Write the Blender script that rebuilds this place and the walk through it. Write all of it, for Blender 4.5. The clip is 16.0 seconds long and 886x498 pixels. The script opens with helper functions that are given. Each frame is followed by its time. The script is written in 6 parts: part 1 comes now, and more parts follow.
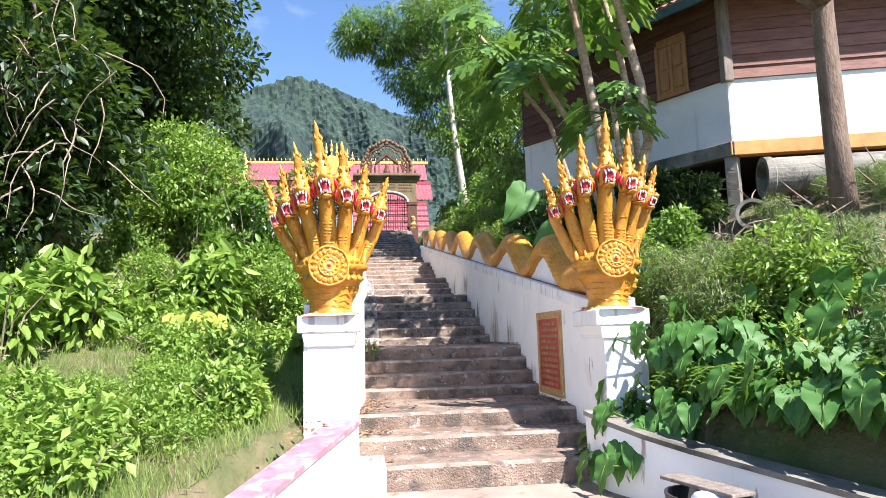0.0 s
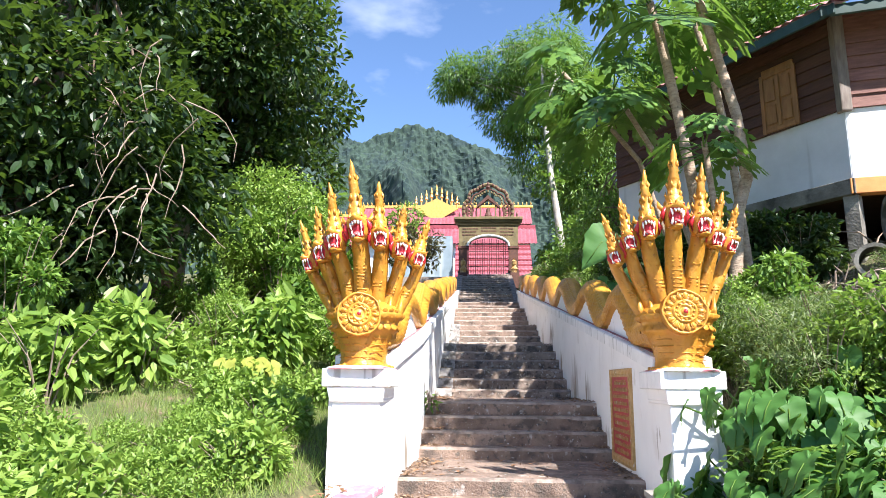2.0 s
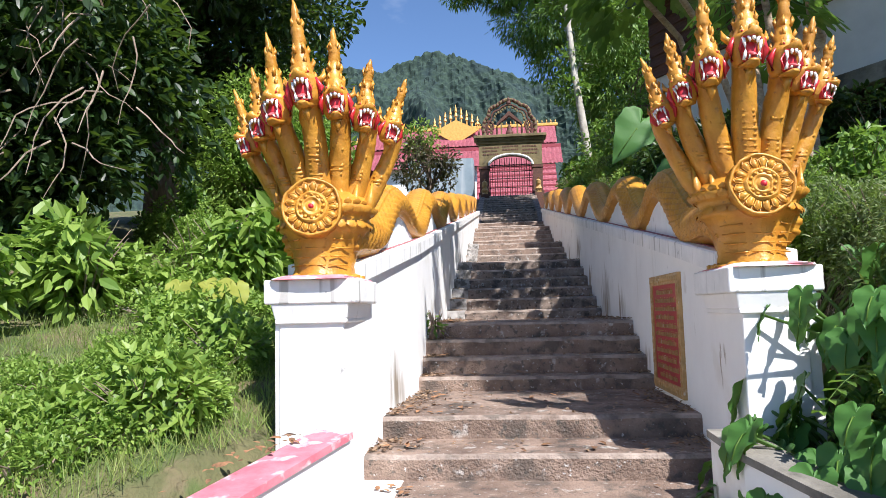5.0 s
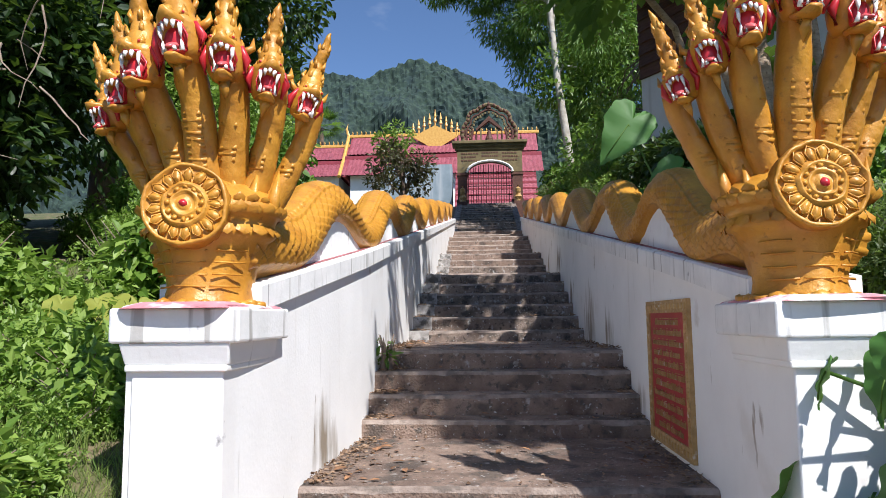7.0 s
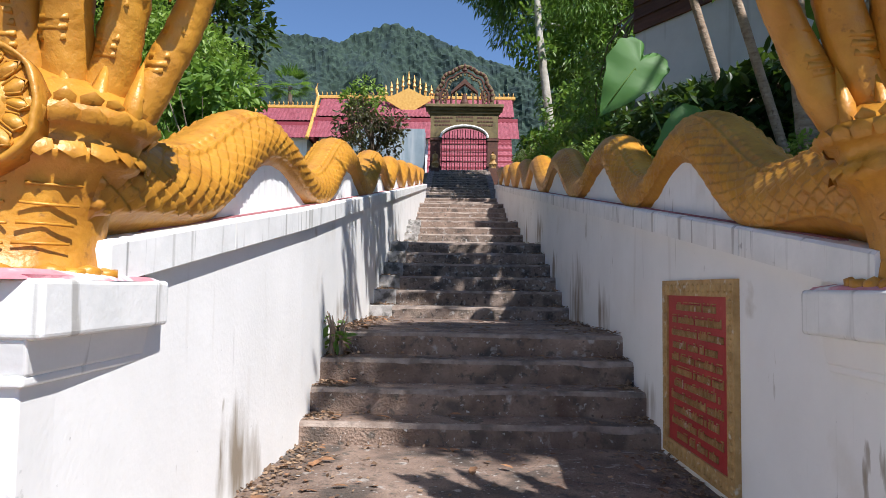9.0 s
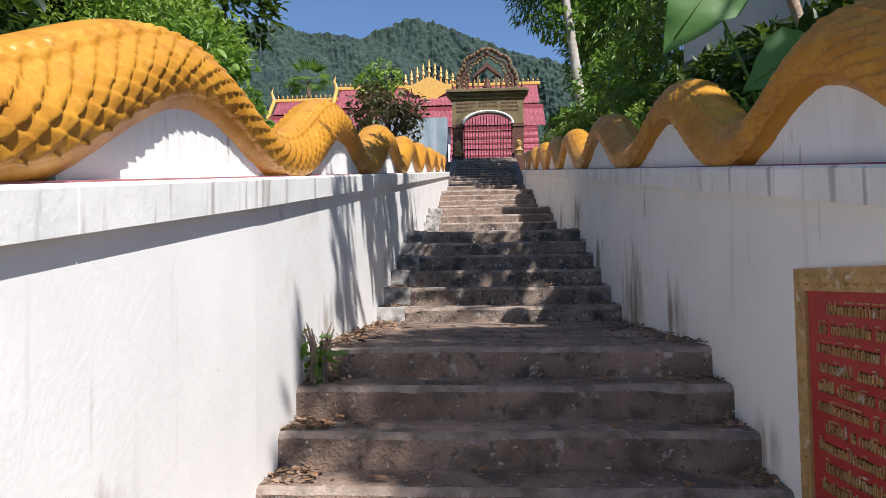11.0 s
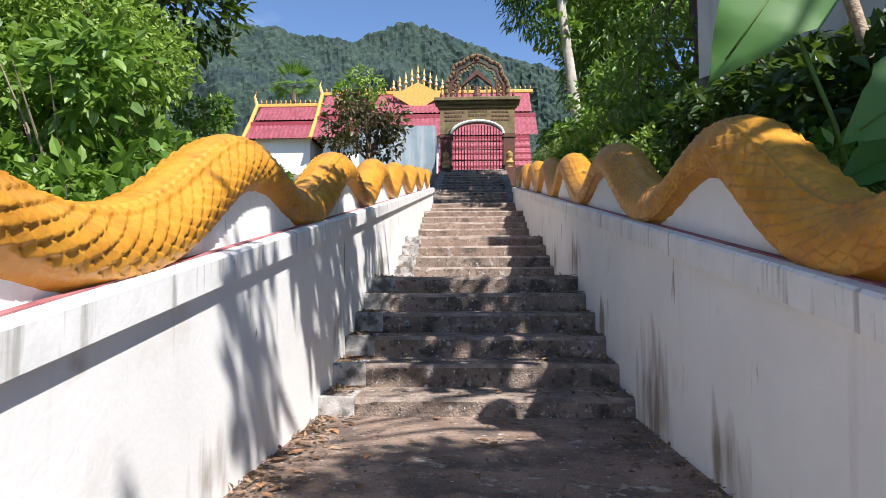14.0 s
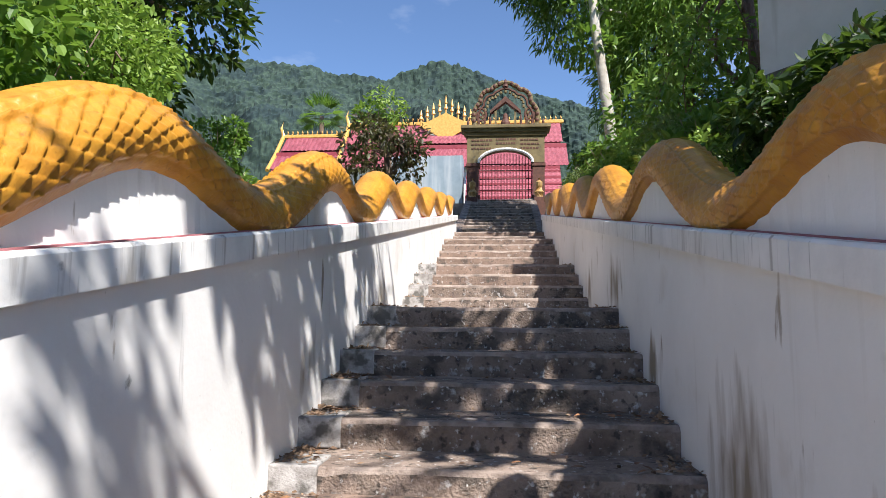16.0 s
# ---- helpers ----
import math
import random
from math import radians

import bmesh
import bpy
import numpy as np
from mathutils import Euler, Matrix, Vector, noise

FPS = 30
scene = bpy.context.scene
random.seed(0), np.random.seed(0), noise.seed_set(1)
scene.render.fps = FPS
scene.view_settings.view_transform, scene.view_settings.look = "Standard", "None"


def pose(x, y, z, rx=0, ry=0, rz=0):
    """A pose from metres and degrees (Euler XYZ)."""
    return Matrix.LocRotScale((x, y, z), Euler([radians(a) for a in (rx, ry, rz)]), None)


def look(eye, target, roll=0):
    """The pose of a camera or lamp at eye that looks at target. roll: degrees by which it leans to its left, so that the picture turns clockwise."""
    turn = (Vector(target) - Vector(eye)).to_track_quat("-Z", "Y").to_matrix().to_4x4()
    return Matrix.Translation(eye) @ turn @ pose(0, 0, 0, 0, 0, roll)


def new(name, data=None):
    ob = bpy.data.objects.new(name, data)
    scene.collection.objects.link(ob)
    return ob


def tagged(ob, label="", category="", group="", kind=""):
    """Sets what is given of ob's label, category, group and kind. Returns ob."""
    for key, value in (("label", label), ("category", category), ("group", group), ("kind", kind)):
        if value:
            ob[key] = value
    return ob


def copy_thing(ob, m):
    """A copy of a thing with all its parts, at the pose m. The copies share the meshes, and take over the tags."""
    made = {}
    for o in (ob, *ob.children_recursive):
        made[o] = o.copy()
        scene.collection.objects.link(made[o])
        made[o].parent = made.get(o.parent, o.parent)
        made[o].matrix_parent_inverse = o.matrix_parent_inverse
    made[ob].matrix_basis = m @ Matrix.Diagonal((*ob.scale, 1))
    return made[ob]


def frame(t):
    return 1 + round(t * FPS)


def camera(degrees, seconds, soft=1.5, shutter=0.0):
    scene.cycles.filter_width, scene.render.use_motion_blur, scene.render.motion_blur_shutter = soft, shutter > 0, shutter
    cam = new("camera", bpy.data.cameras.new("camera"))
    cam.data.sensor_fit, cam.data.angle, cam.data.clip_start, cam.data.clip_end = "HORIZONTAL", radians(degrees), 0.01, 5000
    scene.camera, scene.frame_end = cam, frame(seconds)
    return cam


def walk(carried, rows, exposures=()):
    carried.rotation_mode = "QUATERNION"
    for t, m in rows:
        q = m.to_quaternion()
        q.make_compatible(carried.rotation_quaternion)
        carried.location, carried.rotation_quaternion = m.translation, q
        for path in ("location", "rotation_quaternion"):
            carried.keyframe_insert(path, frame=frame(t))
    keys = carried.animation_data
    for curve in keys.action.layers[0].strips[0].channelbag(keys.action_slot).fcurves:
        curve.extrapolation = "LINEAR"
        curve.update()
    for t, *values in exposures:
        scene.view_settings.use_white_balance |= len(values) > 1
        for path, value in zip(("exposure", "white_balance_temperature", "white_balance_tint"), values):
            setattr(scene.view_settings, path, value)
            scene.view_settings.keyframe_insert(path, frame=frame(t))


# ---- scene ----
cam = camera(67.1, 16.0, 0.75)
PATH = [
    (0, (-1.132, -0.785, 1.268), (-0.893, 1.184, 1.526), -1.6),
    (0.5, (-0.873, -0.642, 1.312), (-0.658, 1.323, 1.614), -0.9),
    (1, (-0.705, -0.449, 1.335), (-0.528, 1.507, 1.715), 0.2),
    (1.5, (-0.592, -0.337, 1.336), (-0.539, 1.623, 1.728), -0.6),
    (2, (-0.455, -0.268, 1.372), (-0.553, 1.691, 1.762), 0.5),
    (2.5, (-0.381, -0.239, 1.345), (-0.508, 1.729, 1.683), -0.7),
    (3, (-0.404, -0.042, 1.325), (-0.622, 1.925, 1.612), -0.1),
    (3.5, (-0.399, 0.248, 1.293), (-0.59, 2.223, 1.544), -1.7),
    (4, (-0.341, 0.582, 1.275), (-0.483, 2.565, 1.498), -1.9),
    (4.2, (-0.322, 0.725, 1.262), (-0.506, 2.705, 1.471), -1.4),
    (6.3, (-0.154, 2.111, 1.261), (-0.313, 4.099, 1.407), -0.8),
    (6.5, (-0.145, 2.217, 1.265), (-0.313, 4.206, 1.398), -0.2),
    (7, (-0.132, 2.507, 1.417), (-0.255, 4.492, 1.624), -0.6),
    (7.5, (-0.098, 2.718, 1.483), (-0.101, 4.71, 1.662), -0.1),
    (8, (-0.048, 3.001, 1.51), (-0.123, 4.981, 1.778), 0.4),
    (8.5, (-0.086, 3.348, 1.505), (-0.167, 5.332, 1.748), 0.8),
    (9, (-0.166, 3.646, 1.465), (-0.201, 5.642, 1.581), 0.8),
    (9.2, (-0.164, 3.794, 1.445), (-0.216, 5.791, 1.553), 0.1),
    (11.5, (-0.13, 5.256, 1.545), (-0.25, 7.251, 1.63), -0.7),
    (12, (-0.112, 5.513, 1.681), (-0.115, 7.513, 1.726), -1.4),
    (12.5, (-0.062, 5.792, 1.755), (-0.092, 7.787, 1.895), -0.3),
    (13, (-0.046, 5.982, 1.898), (-0.174, 7.977, 1.967), -1.2),
    (13.5, (-0.012, 6.219, 1.97), (-0.157, 8.211, 2.068), -1.4),
    (14, (-0.009, 6.369, 2.05), (-0.099, 8.364, 2.159), -0.2),
    (14.5, (0.055, 6.628, 2.079), (-0.111, 8.606, 2.317), 0.5),
    (15, (0.078, 6.924, 2.066), (-0.114, 8.898, 2.322), 0.6),
    (15.5, (0.049, 7.258, 2.029), (-0.08, 9.237, 2.287), 0.4),
    (16, (0.11, 7.628, 2.018), (-0.07, 9.608, 2.233), 0.5),
]
walk(cam, [(t, look(eye, target, roll)) for t, eye, target, roll in PATH],
     exposures=[(t, e, k, 12) for t, e, k in ((0, 1.56, 6300), (3, 1.54, 6250), (4.2, 1.26, 6200), (6.3, 0.56, 6150), (9, 0.60, 6200), (11.5, 0.60, 6350), (13.5, 0.85, 6350), (16, 0.95, 6350))])

# ---- light ----
SUN_TO = Vector((0.373, -0.521, 0.766)).normalized()
sun_data = bpy.data.lights.new("sun", "SUN")
sun_data.energy, sun_data.angle, sun_data.color = 5.0, radians(0.55), (1.0, 0.955, 0.89)
sun = new("sun", sun_data)
sun.matrix_world = look((0, 0, 60), tuple(Vector((0, 0, 60)) - SUN_TO))
world = bpy.data.worlds.new("sky_world")
scene.world = world
world.use_nodes = True
wn, wl = world.node_tree.nodes, world.node_tree.links
sky = wn.new("ShaderNodeTexSky")
sky.sky_type, sky.sun_disc = "NISHITA", False
sky.sun_elevation = math.asin(SUN_TO.z)
sky.sun_rotation = math.atan2(SUN_TO.x, SUN_TO.y)
sky.altitude, sky.air_density, sky.dust_density, sky.ozone_density = 300, 0.9, 0.12, 5.0
wn["Background"].inputs[1].default_value = 0.098
# thin high cloud streaks
wtc = wn.new("ShaderNodeTexCoord")
wmap = wn.new("ShaderNodeMapping")
wmap.inputs["Scale"].default_value = (2.2, 1.0, 5.0)
wnoise = wn.new("ShaderNodeTexNoise")
wnoise.inputs["Scale"].default_value, wnoise.inputs["Detail"].default_value = 2.6, 7.0
wramp = wn.new("ShaderNodeValToRGB")
wramp.color_ramp.elements[0].position, wramp.color_ramp.elements[1].position = 0.56, 0.82
wmul = wn.new("ShaderNodeMath")
wmul.operation, wmul.inputs[1].default_value = "MULTIPLY", 0.4
wmix = wn.new("ShaderNodeMixRGB")
wmix.inputs[2].default_value = (7.0, 7.3, 7.8, 1)
wl.new(wtc.outputs["Generated"], wmap.inputs[0])
wl.new(wmap.outputs[0], wnoise.inputs["Vector"])
wl.new(wnoise.outputs["Fac"], wramp.inputs[0])
wl.new(wramp.outputs[0], wmul.inputs[0])
wl.new(wmul.outputs[0], wmix.inputs[0])
wl.new(sky.outputs[0], wmix.inputs[1])
wl.new(wmix.outputs[0], wn["Background"].inputs[0])


# ---- materials ----
def material(name, low, high, scale=6.0, rough=0.7, bump=0.3, bump_scale=60.0, bump_dist=0.01, metal=0.0, stretch=(1, 1, 1),
             spots=None, streaks=None, random_tint=0.0, coat=0.0):
    """Two-tone noise paint with fine relief; spots and streaks: (colour, scale, threshold, strength) of stains on top."""
    m = bpy.data.materials.new(name)
    m.use_nodes = True
    n, l = m.node_tree.nodes, m.node_tree.links
    b = n["Principled BSDF"]
    tc = n.new("ShaderNodeTexCoord")
    mp = n.new("ShaderNodeMapping")
    mp.inputs["Scale"].default_value = stretch
    l.new(tc.outputs["Object"], mp.inputs[0])
    no = n.new("ShaderNodeTexNoise")
    no.inputs["Scale"].default_value, no.inputs["Detail"].default_value, no.inputs["Roughness"].default_value = scale, 8, 0.62
    l.new(mp.outputs[0], no.inputs["Vector"])
    ra = n.new("ShaderNodeValToRGB")
    ra.color_ramp.elements[0].position, ra.color_ramp.elements[1].position = 0.32, 0.68
    ra.color_ramp.elements[0].color, ra.color_ramp.elements[1].color = (*low, 1), (*high, 1)
    l.new(no.outputs["Fac"], ra.inputs[0])
    colour = ra.outputs[0]
    for kind, layers in (("spots", spots or ()), ("streaks", streaks or ())):
        for tint, sc, threshold, strength in layers:
            mp2 = n.new("ShaderNodeMapping")
            mp2.inputs["Scale"].default_value = (1, 1, 1) if kind == "spots" else (1, 1, 0.07)
            mp2.inputs["Location"].default_value = (3.7 * sc, 1.3, 0.4 * sc)
            l.new(tc.outputs["Object"], mp2.inputs[0])
            n2 = n.new("ShaderNodeTexNoise")
            n2.inputs["Scale"].default_value, n2.inputs["Detail"].default_value = sc, 6
            l.new(mp2.outputs[0], n2.inputs["Vector"])
            r2 = n.new("ShaderNodeValToRGB")
            r2.color_ramp.elements[0].position, r2.color_ramp.elements[1].position = threshold, min(1, threshold + 0.09)
            l.new(n2.outputs["Fac"], r2.inputs[0])
            mu = n.new("ShaderNodeMath")
            mu.operation, mu.inputs[1].default_value = "MULTIPLY", strength
            l.new(r2.outputs[0], mu.inputs[0])
            mx = n.new("ShaderNodeMixRGB")
            mx.inputs[2].default_value = (*tint, 1)
            l.new(mu.outputs[0], mx.inputs[0])
            l.new(colour, mx.inputs[1])
            colour = mx.outputs[0]
    if random_tint:
        oi = n.new("ShaderNodeObjectInfo")
        hs = n.new("ShaderNodeHueSaturation")
        mr = n.new("ShaderNodeMapRange")
        mr.inputs["To Min"].default_value, mr.inputs["To Max"].default_value = 1 - random_tint, 1 + random_tint
        l.new(oi.outputs["Random"], mr.inputs[0])
        l.new(mr.outputs[0], hs.inputs["Value"])
        l.new(colour, hs.inputs["Color"])
        colour = hs.outputs[0]
    l.new(colour, b.inputs["Base Color"])
    b.inputs["Roughness"].default_value, b.inputs["Metallic"].default_value = rough, metal
    b.inputs["Coat Weight"].default_value = coat
    if bump:
        n3 = n.new("ShaderNodeTexNoise")
        n3.inputs["Scale"].default_value, n3.inputs["Detail"].default_value = bump_scale, 5
        l.new(mp.outputs[0], n3.inputs["Vector"])
        bp = n.new("ShaderNodeBump")
        bp.inputs["Strength"].default_value, bp.inputs["Distance"].default_value = bump, bump_dist
        l.new(n3.outputs["Fac"], bp.inputs["Height"])
        l.new(bp.outputs[0], b.inputs["Normal"])
    return m


def leaf_material(name, dark, light, rough=0.45, through_light=0.45, backside=(0.25, 0.42, 0.04)):
    """Leaves: tint varies leaf by leaf, some light passes through."""
    m = bpy.data.materials.new(name)
    m.use_nodes = True
    n, l = m.node_tree.nodes, m.node_tree.links
    b, out = n["Principled BSDF"], n["Material Output"]
    ge = n.new("ShaderNodeNewGeometry")
    ra = n.new("ShaderNodeValToRGB")
    ra.color_ramp.elements[0].color, ra.color_ramp.elements[1].color = (*dark, 1), (*light, 1)
    l.new(ge.outputs["Random Per Island"], ra.inputs[0])
    l.new(ra.outputs[0], b.inputs["Base Color"])
    b.inputs["Roughness"].default_value = rough
    tr = n.new("ShaderNodeBsdfTranslucent")
    mt = n.new("ShaderNodeMixRGB")
    mt.blend_type, mt.inputs[0].default_value = "MIX", 0.5
    mt.inputs[2].default_value = (*backside, 1)
    l.new(ra.outputs[0], mt.inputs[1])
    l.new(mt.outputs[0], tr.inputs["Color"])
    mx = n.new("ShaderNodeMixShader")
    mx.inputs[0].default_value = through_light
    l.new(b.outputs[0], mx.inputs[1])
    l.new(tr.outputs[0], mx.inputs[2])
    l.new(mx.outputs[0], out.inputs["Surface"])
    return m


GREY_STAIN, MOULD, RUST = (0.30, 0.28, 0.25), (0.07, 0.065, 0.055), (0.33, 0.18, 0.08)
M_WHITE = material("whitewash", (0.76, 0.75, 0.73), (0.84, 0.83, 0.81), 1.6, 0.75, 0.25, 35, 0.006,
                   spots=[(MOULD, 9, 0.735, 0.8), ((0.55, 0.5, 0.42), 1.1, 0.64, 0.5), ((0.16, 0.14, 0.12), 34, 0.735, 0.8), ((0.40, 0.33, 0.24), 2.6, 0.69, 0.6)], streaks=[((0.5, 0.46, 0.4), 7, 0.64, 0.3), (GREY_STAIN, 16, 0.70, 0.5)])


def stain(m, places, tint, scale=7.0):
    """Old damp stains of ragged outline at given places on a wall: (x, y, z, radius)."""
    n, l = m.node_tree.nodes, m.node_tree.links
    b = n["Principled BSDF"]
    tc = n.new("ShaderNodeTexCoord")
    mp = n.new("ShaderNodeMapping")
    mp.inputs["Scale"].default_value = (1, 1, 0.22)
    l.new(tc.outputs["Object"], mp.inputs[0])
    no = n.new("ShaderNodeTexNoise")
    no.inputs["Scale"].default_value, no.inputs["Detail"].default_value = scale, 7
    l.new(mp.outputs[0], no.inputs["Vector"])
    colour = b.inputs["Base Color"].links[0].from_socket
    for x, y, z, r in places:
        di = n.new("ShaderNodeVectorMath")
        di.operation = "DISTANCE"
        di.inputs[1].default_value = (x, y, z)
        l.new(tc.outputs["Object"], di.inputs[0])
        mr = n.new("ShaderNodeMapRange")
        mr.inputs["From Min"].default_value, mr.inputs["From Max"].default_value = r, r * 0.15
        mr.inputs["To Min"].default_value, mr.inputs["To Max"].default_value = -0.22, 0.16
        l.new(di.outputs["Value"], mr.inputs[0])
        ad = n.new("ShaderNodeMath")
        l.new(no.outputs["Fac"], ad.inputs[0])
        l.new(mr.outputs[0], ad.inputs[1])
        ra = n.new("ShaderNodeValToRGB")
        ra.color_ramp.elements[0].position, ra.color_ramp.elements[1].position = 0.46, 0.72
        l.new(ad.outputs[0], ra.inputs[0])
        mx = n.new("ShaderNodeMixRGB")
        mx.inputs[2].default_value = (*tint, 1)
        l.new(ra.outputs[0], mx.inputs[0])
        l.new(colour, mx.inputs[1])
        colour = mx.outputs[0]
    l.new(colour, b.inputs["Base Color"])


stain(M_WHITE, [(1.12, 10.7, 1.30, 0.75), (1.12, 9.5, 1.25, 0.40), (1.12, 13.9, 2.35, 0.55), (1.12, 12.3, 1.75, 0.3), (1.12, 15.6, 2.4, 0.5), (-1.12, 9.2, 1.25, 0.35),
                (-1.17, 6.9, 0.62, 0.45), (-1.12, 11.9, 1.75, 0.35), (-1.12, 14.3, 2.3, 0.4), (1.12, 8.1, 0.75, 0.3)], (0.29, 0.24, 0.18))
M_CAP = material("weathered_cap_paint", (0.68, 0.68, 0.66), (0.83, 0.82, 0.8), 4, 0.75, 0.3, 40, 0.006,
                 spots=[(MOULD, 12, 0.70, 0.7)], streaks=[(GREY_STAIN, 14, 0.57, 0.7), (MOULD, 26, 0.66, 0.6)])
M_STEP = material("worn_concrete", (0.125, 0.081, 0.060), (0.315, 0.225, 0.172), 3.0, 0.85, 0.9, 55, 0.02,
                  spots=[((0.06, 0.05, 0.042), 3.2, 0.55, 0.7), ((0.5, 0.47, 0.43), 9, 0.63, 0.7), (MOULD, 16, 0.58, 0.75), ((0.6, 0.58, 0.55), 30, 0.64, 0.75), ((0.03, 0.025, 0.02), 45, 0.64, 0.7)], random_tint=0.12)
M_STEP_GREY = material("mossy_concrete", (0.125, 0.089, 0.068), (0.315, 0.243, 0.194), 4.0, 0.85, 0.9, 55, 0.02,
                       spots=[((0.045, 0.04, 0.035), 4, 0.53, 0.75), ((0.5, 0.49, 0.47), 11, 0.62, 0.8), ((0.03, 0.026, 0.022), 18, 0.57, 0.75), ((0.6, 0.58, 0.55), 30, 0.63, 0.8)], random_tint=0.12)
M_NOSING = material("worn_step_nosing", (0.165, 0.12, 0.095), (0.37, 0.30, 0.25), 7.0, 0.85, 0.8, 55, 0.015, spots=[((0.10, 0.08, 0.065), 6, 0.55, 0.7)])
M_STEP_EDGE = material("painted_stair_edge", (0.17, 0.15, 0.13), (0.5, 0.48, 0.46), 9.0, 0.85, 0.5, 70, 0.01, spots=[(MOULD, 9, 0.5, 0.8)])
M_GOLD = material("gold_ochre_paint", (0.41, 0.170, 0.018), (0.59, 0.285, 0.032), 6, 0.42, 0.7, 30, 0.008, metal=0.05,
                  spots=[((0.38, 0.15, 0.012), 8, 0.64, 0.3), ((0.20, 0.085, 0.02), 30, 0.63, 0.6), ((0.62, 0.40, 0.12), 14, 0.68, 0.35)], streaks=[((0.36, 0.15, 0.015), 9, 0.64, 0.4)])
M_GOLD_DARK = material("bare_gold_underside", (0.36, 0.17, 0.05), (0.5, 0.26, 0.09), 6, 0.6, 0.3, 45, 0.006)
M_RED = material("red_enamel", (0.42, 0.012, 0.02), (0.55, 0.03, 0.04), 9, 0.35, 0.15, 60, 0.003)
M_TONGUE = material("pink_enamel", (0.62, 0.08, 0.09), (0.7, 0.16, 0.16), 9, 0.35, 0.1, 60, 0.003)
M_TOOTH = material("ivory_enamel", (0.74, 0.72, 0.66), (0.85, 0.84, 0.8), 12, 0.3, 0.1, 60, 0.003)
M_PINK = material("faded_pink_paint", (0.48, 0.115, 0.155), (0.60, 0.22, 0.26), 7, 0.8, 0.3, 50, 0.006, spots=[((0.72, 0.60, 0.60), 7, 0.54, 0.8), (MOULD, 13, 0.66, 0.6)])
M_PINK_WORN = material("worn_pink_mortar", (0.50, 0.17, 0.20), (0.62, 0.30, 0.33), 7, 0.8, 0.3, 50, 0.006, spots=[((0.74, 0.72, 0.70), 6, 0.46, 0.95), (MOULD, 13, 0.66, 0.6)])
M_PINK_LINE = material("pink_cap_line", (0.24, 0.07, 0.08), (0.42, 0.17, 0.18), 7, 0.8, 0.2, 50, 0.004)
M_PLAQUE = material("red_plaque", (0.33, 0.018, 0.02), (0.42, 0.04, 0.035), 6, 0.5, 0.2, 50, 0.004, spots=[((0.5, 0.2, 0.15), 14, 0.68, 0.4)])
M_FRAME_GOLD = material("dull_gold_frame", (0.33, 0.19, 0.06), (0.52, 0.33, 0.13), 14, 0.55, 0.6, 60, 0.008, spots=[((0.65, 0.6, 0.5), 18, 0.62, 0.7)])
M_GATE = material("ochre_gate_plaster", (0.105, 0.08, 0.035), (0.20, 0.155, 0.07), 3, 0.8, 0.4, 30, 0.01, spots=[(MOULD, 6, 0.6, 0.6)])
M_GATE_DARK = material("brown_gate_trim", (0.055, 0.02, 0.014), (0.12, 0.045, 0.025), 8, 0.7, 0.5, 30, 0.01)
M_IRON = material("dark_red_iron", (0.045, 0.012, 0.014), (0.09, 0.025, 0.025), 9, 0.5, 0.2, 50, 0.003, metal=0.3)
M_ROOF = material("magenta_roof_tile", (0.25, 0.055, 0.075), (0.36, 0.10, 0.125), 2.5, 0.6, 0.3, 20, 0.01, spots=[((0.13, 0.04, 0.05), 3, 0.6, 0.5)])
M_ROOF_RED = material("dark_red_band", (0.20, 0.02, 0.035), (0.28, 0.04, 0.055), 4, 0.6, 0.2, 30, 0.006)
M_TEMPLE_WALL = material("blue_grey_wall", (0.15, 0.20, 0.235), (0.25, 0.31, 0.345), 0.8, 0.8, 0.2, 20, 0.01, streaks=[((0.4, 0.43, 0.45), 1.6, 0.5, 0.6)])
M_TRIM = material("gold_roof_trim", (0.55, 0.27, 0.05), (0.72, 0.45, 0.12), 8, 0.4, 0.3, 40, 0.006, metal=0.1)
# One timber in two tones: shaded-face dark, sunlit-face light painted into the colour.
M_HOUSE_WOOD = material("shade_dark_boards", (0.055, 0.022, 0.014), (0.115, 0.05, 0.032), 3, 0.75, 0.6, 30, 0.01, stretch=(1, 1, 7), random_tint=0.25)
M_HOUSE_LIT = material("sunlit_brown_boards", (0.15, 0.065, 0.052), (0.26, 0.125, 0.10), 3, 0.75, 0.6, 30, 0.01, stretch=(1, 1, 7), random_tint=0.2)
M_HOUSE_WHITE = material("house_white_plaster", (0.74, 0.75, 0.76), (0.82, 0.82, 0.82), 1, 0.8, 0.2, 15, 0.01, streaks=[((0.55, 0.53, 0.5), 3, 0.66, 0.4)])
# left-face plaster: the face's shade is mixed into this base grey
M_HOUSE_GREY = material("shaded_house_plaster", (0.52, 0.54, 0.57), (0.64, 0.66, 0.69), 1.2, 0.85, 0.2, 15, 0.01, streaks=[((0.25, 0.25, 0.25), 3, 0.62, 0.5)])
M_ORANGE = material("orange_beam_paint", (0.55, 0.19, 0.05), (0.68, 0.29, 0.09), 4, 0.7, 0.3, 30, 0.006, spots=[((0.3, 0.16, 0.08), 6, 0.62, 0.6)])
M_POST = material("weathered_post", (0.13, 0.10, 0.085), (0.26, 0.22, 0.19), 5, 0.85, 0.5, 30, 0.01, stretch=(3, 3, 0.5))
M_SHUTTER = material("varnished_shutter", (0.22, 0.10, 0.03), (0.35, 0.17, 0.06), 4, 0.5, 0.3, 40, 0.005, stretch=(3, 3, 0.6))
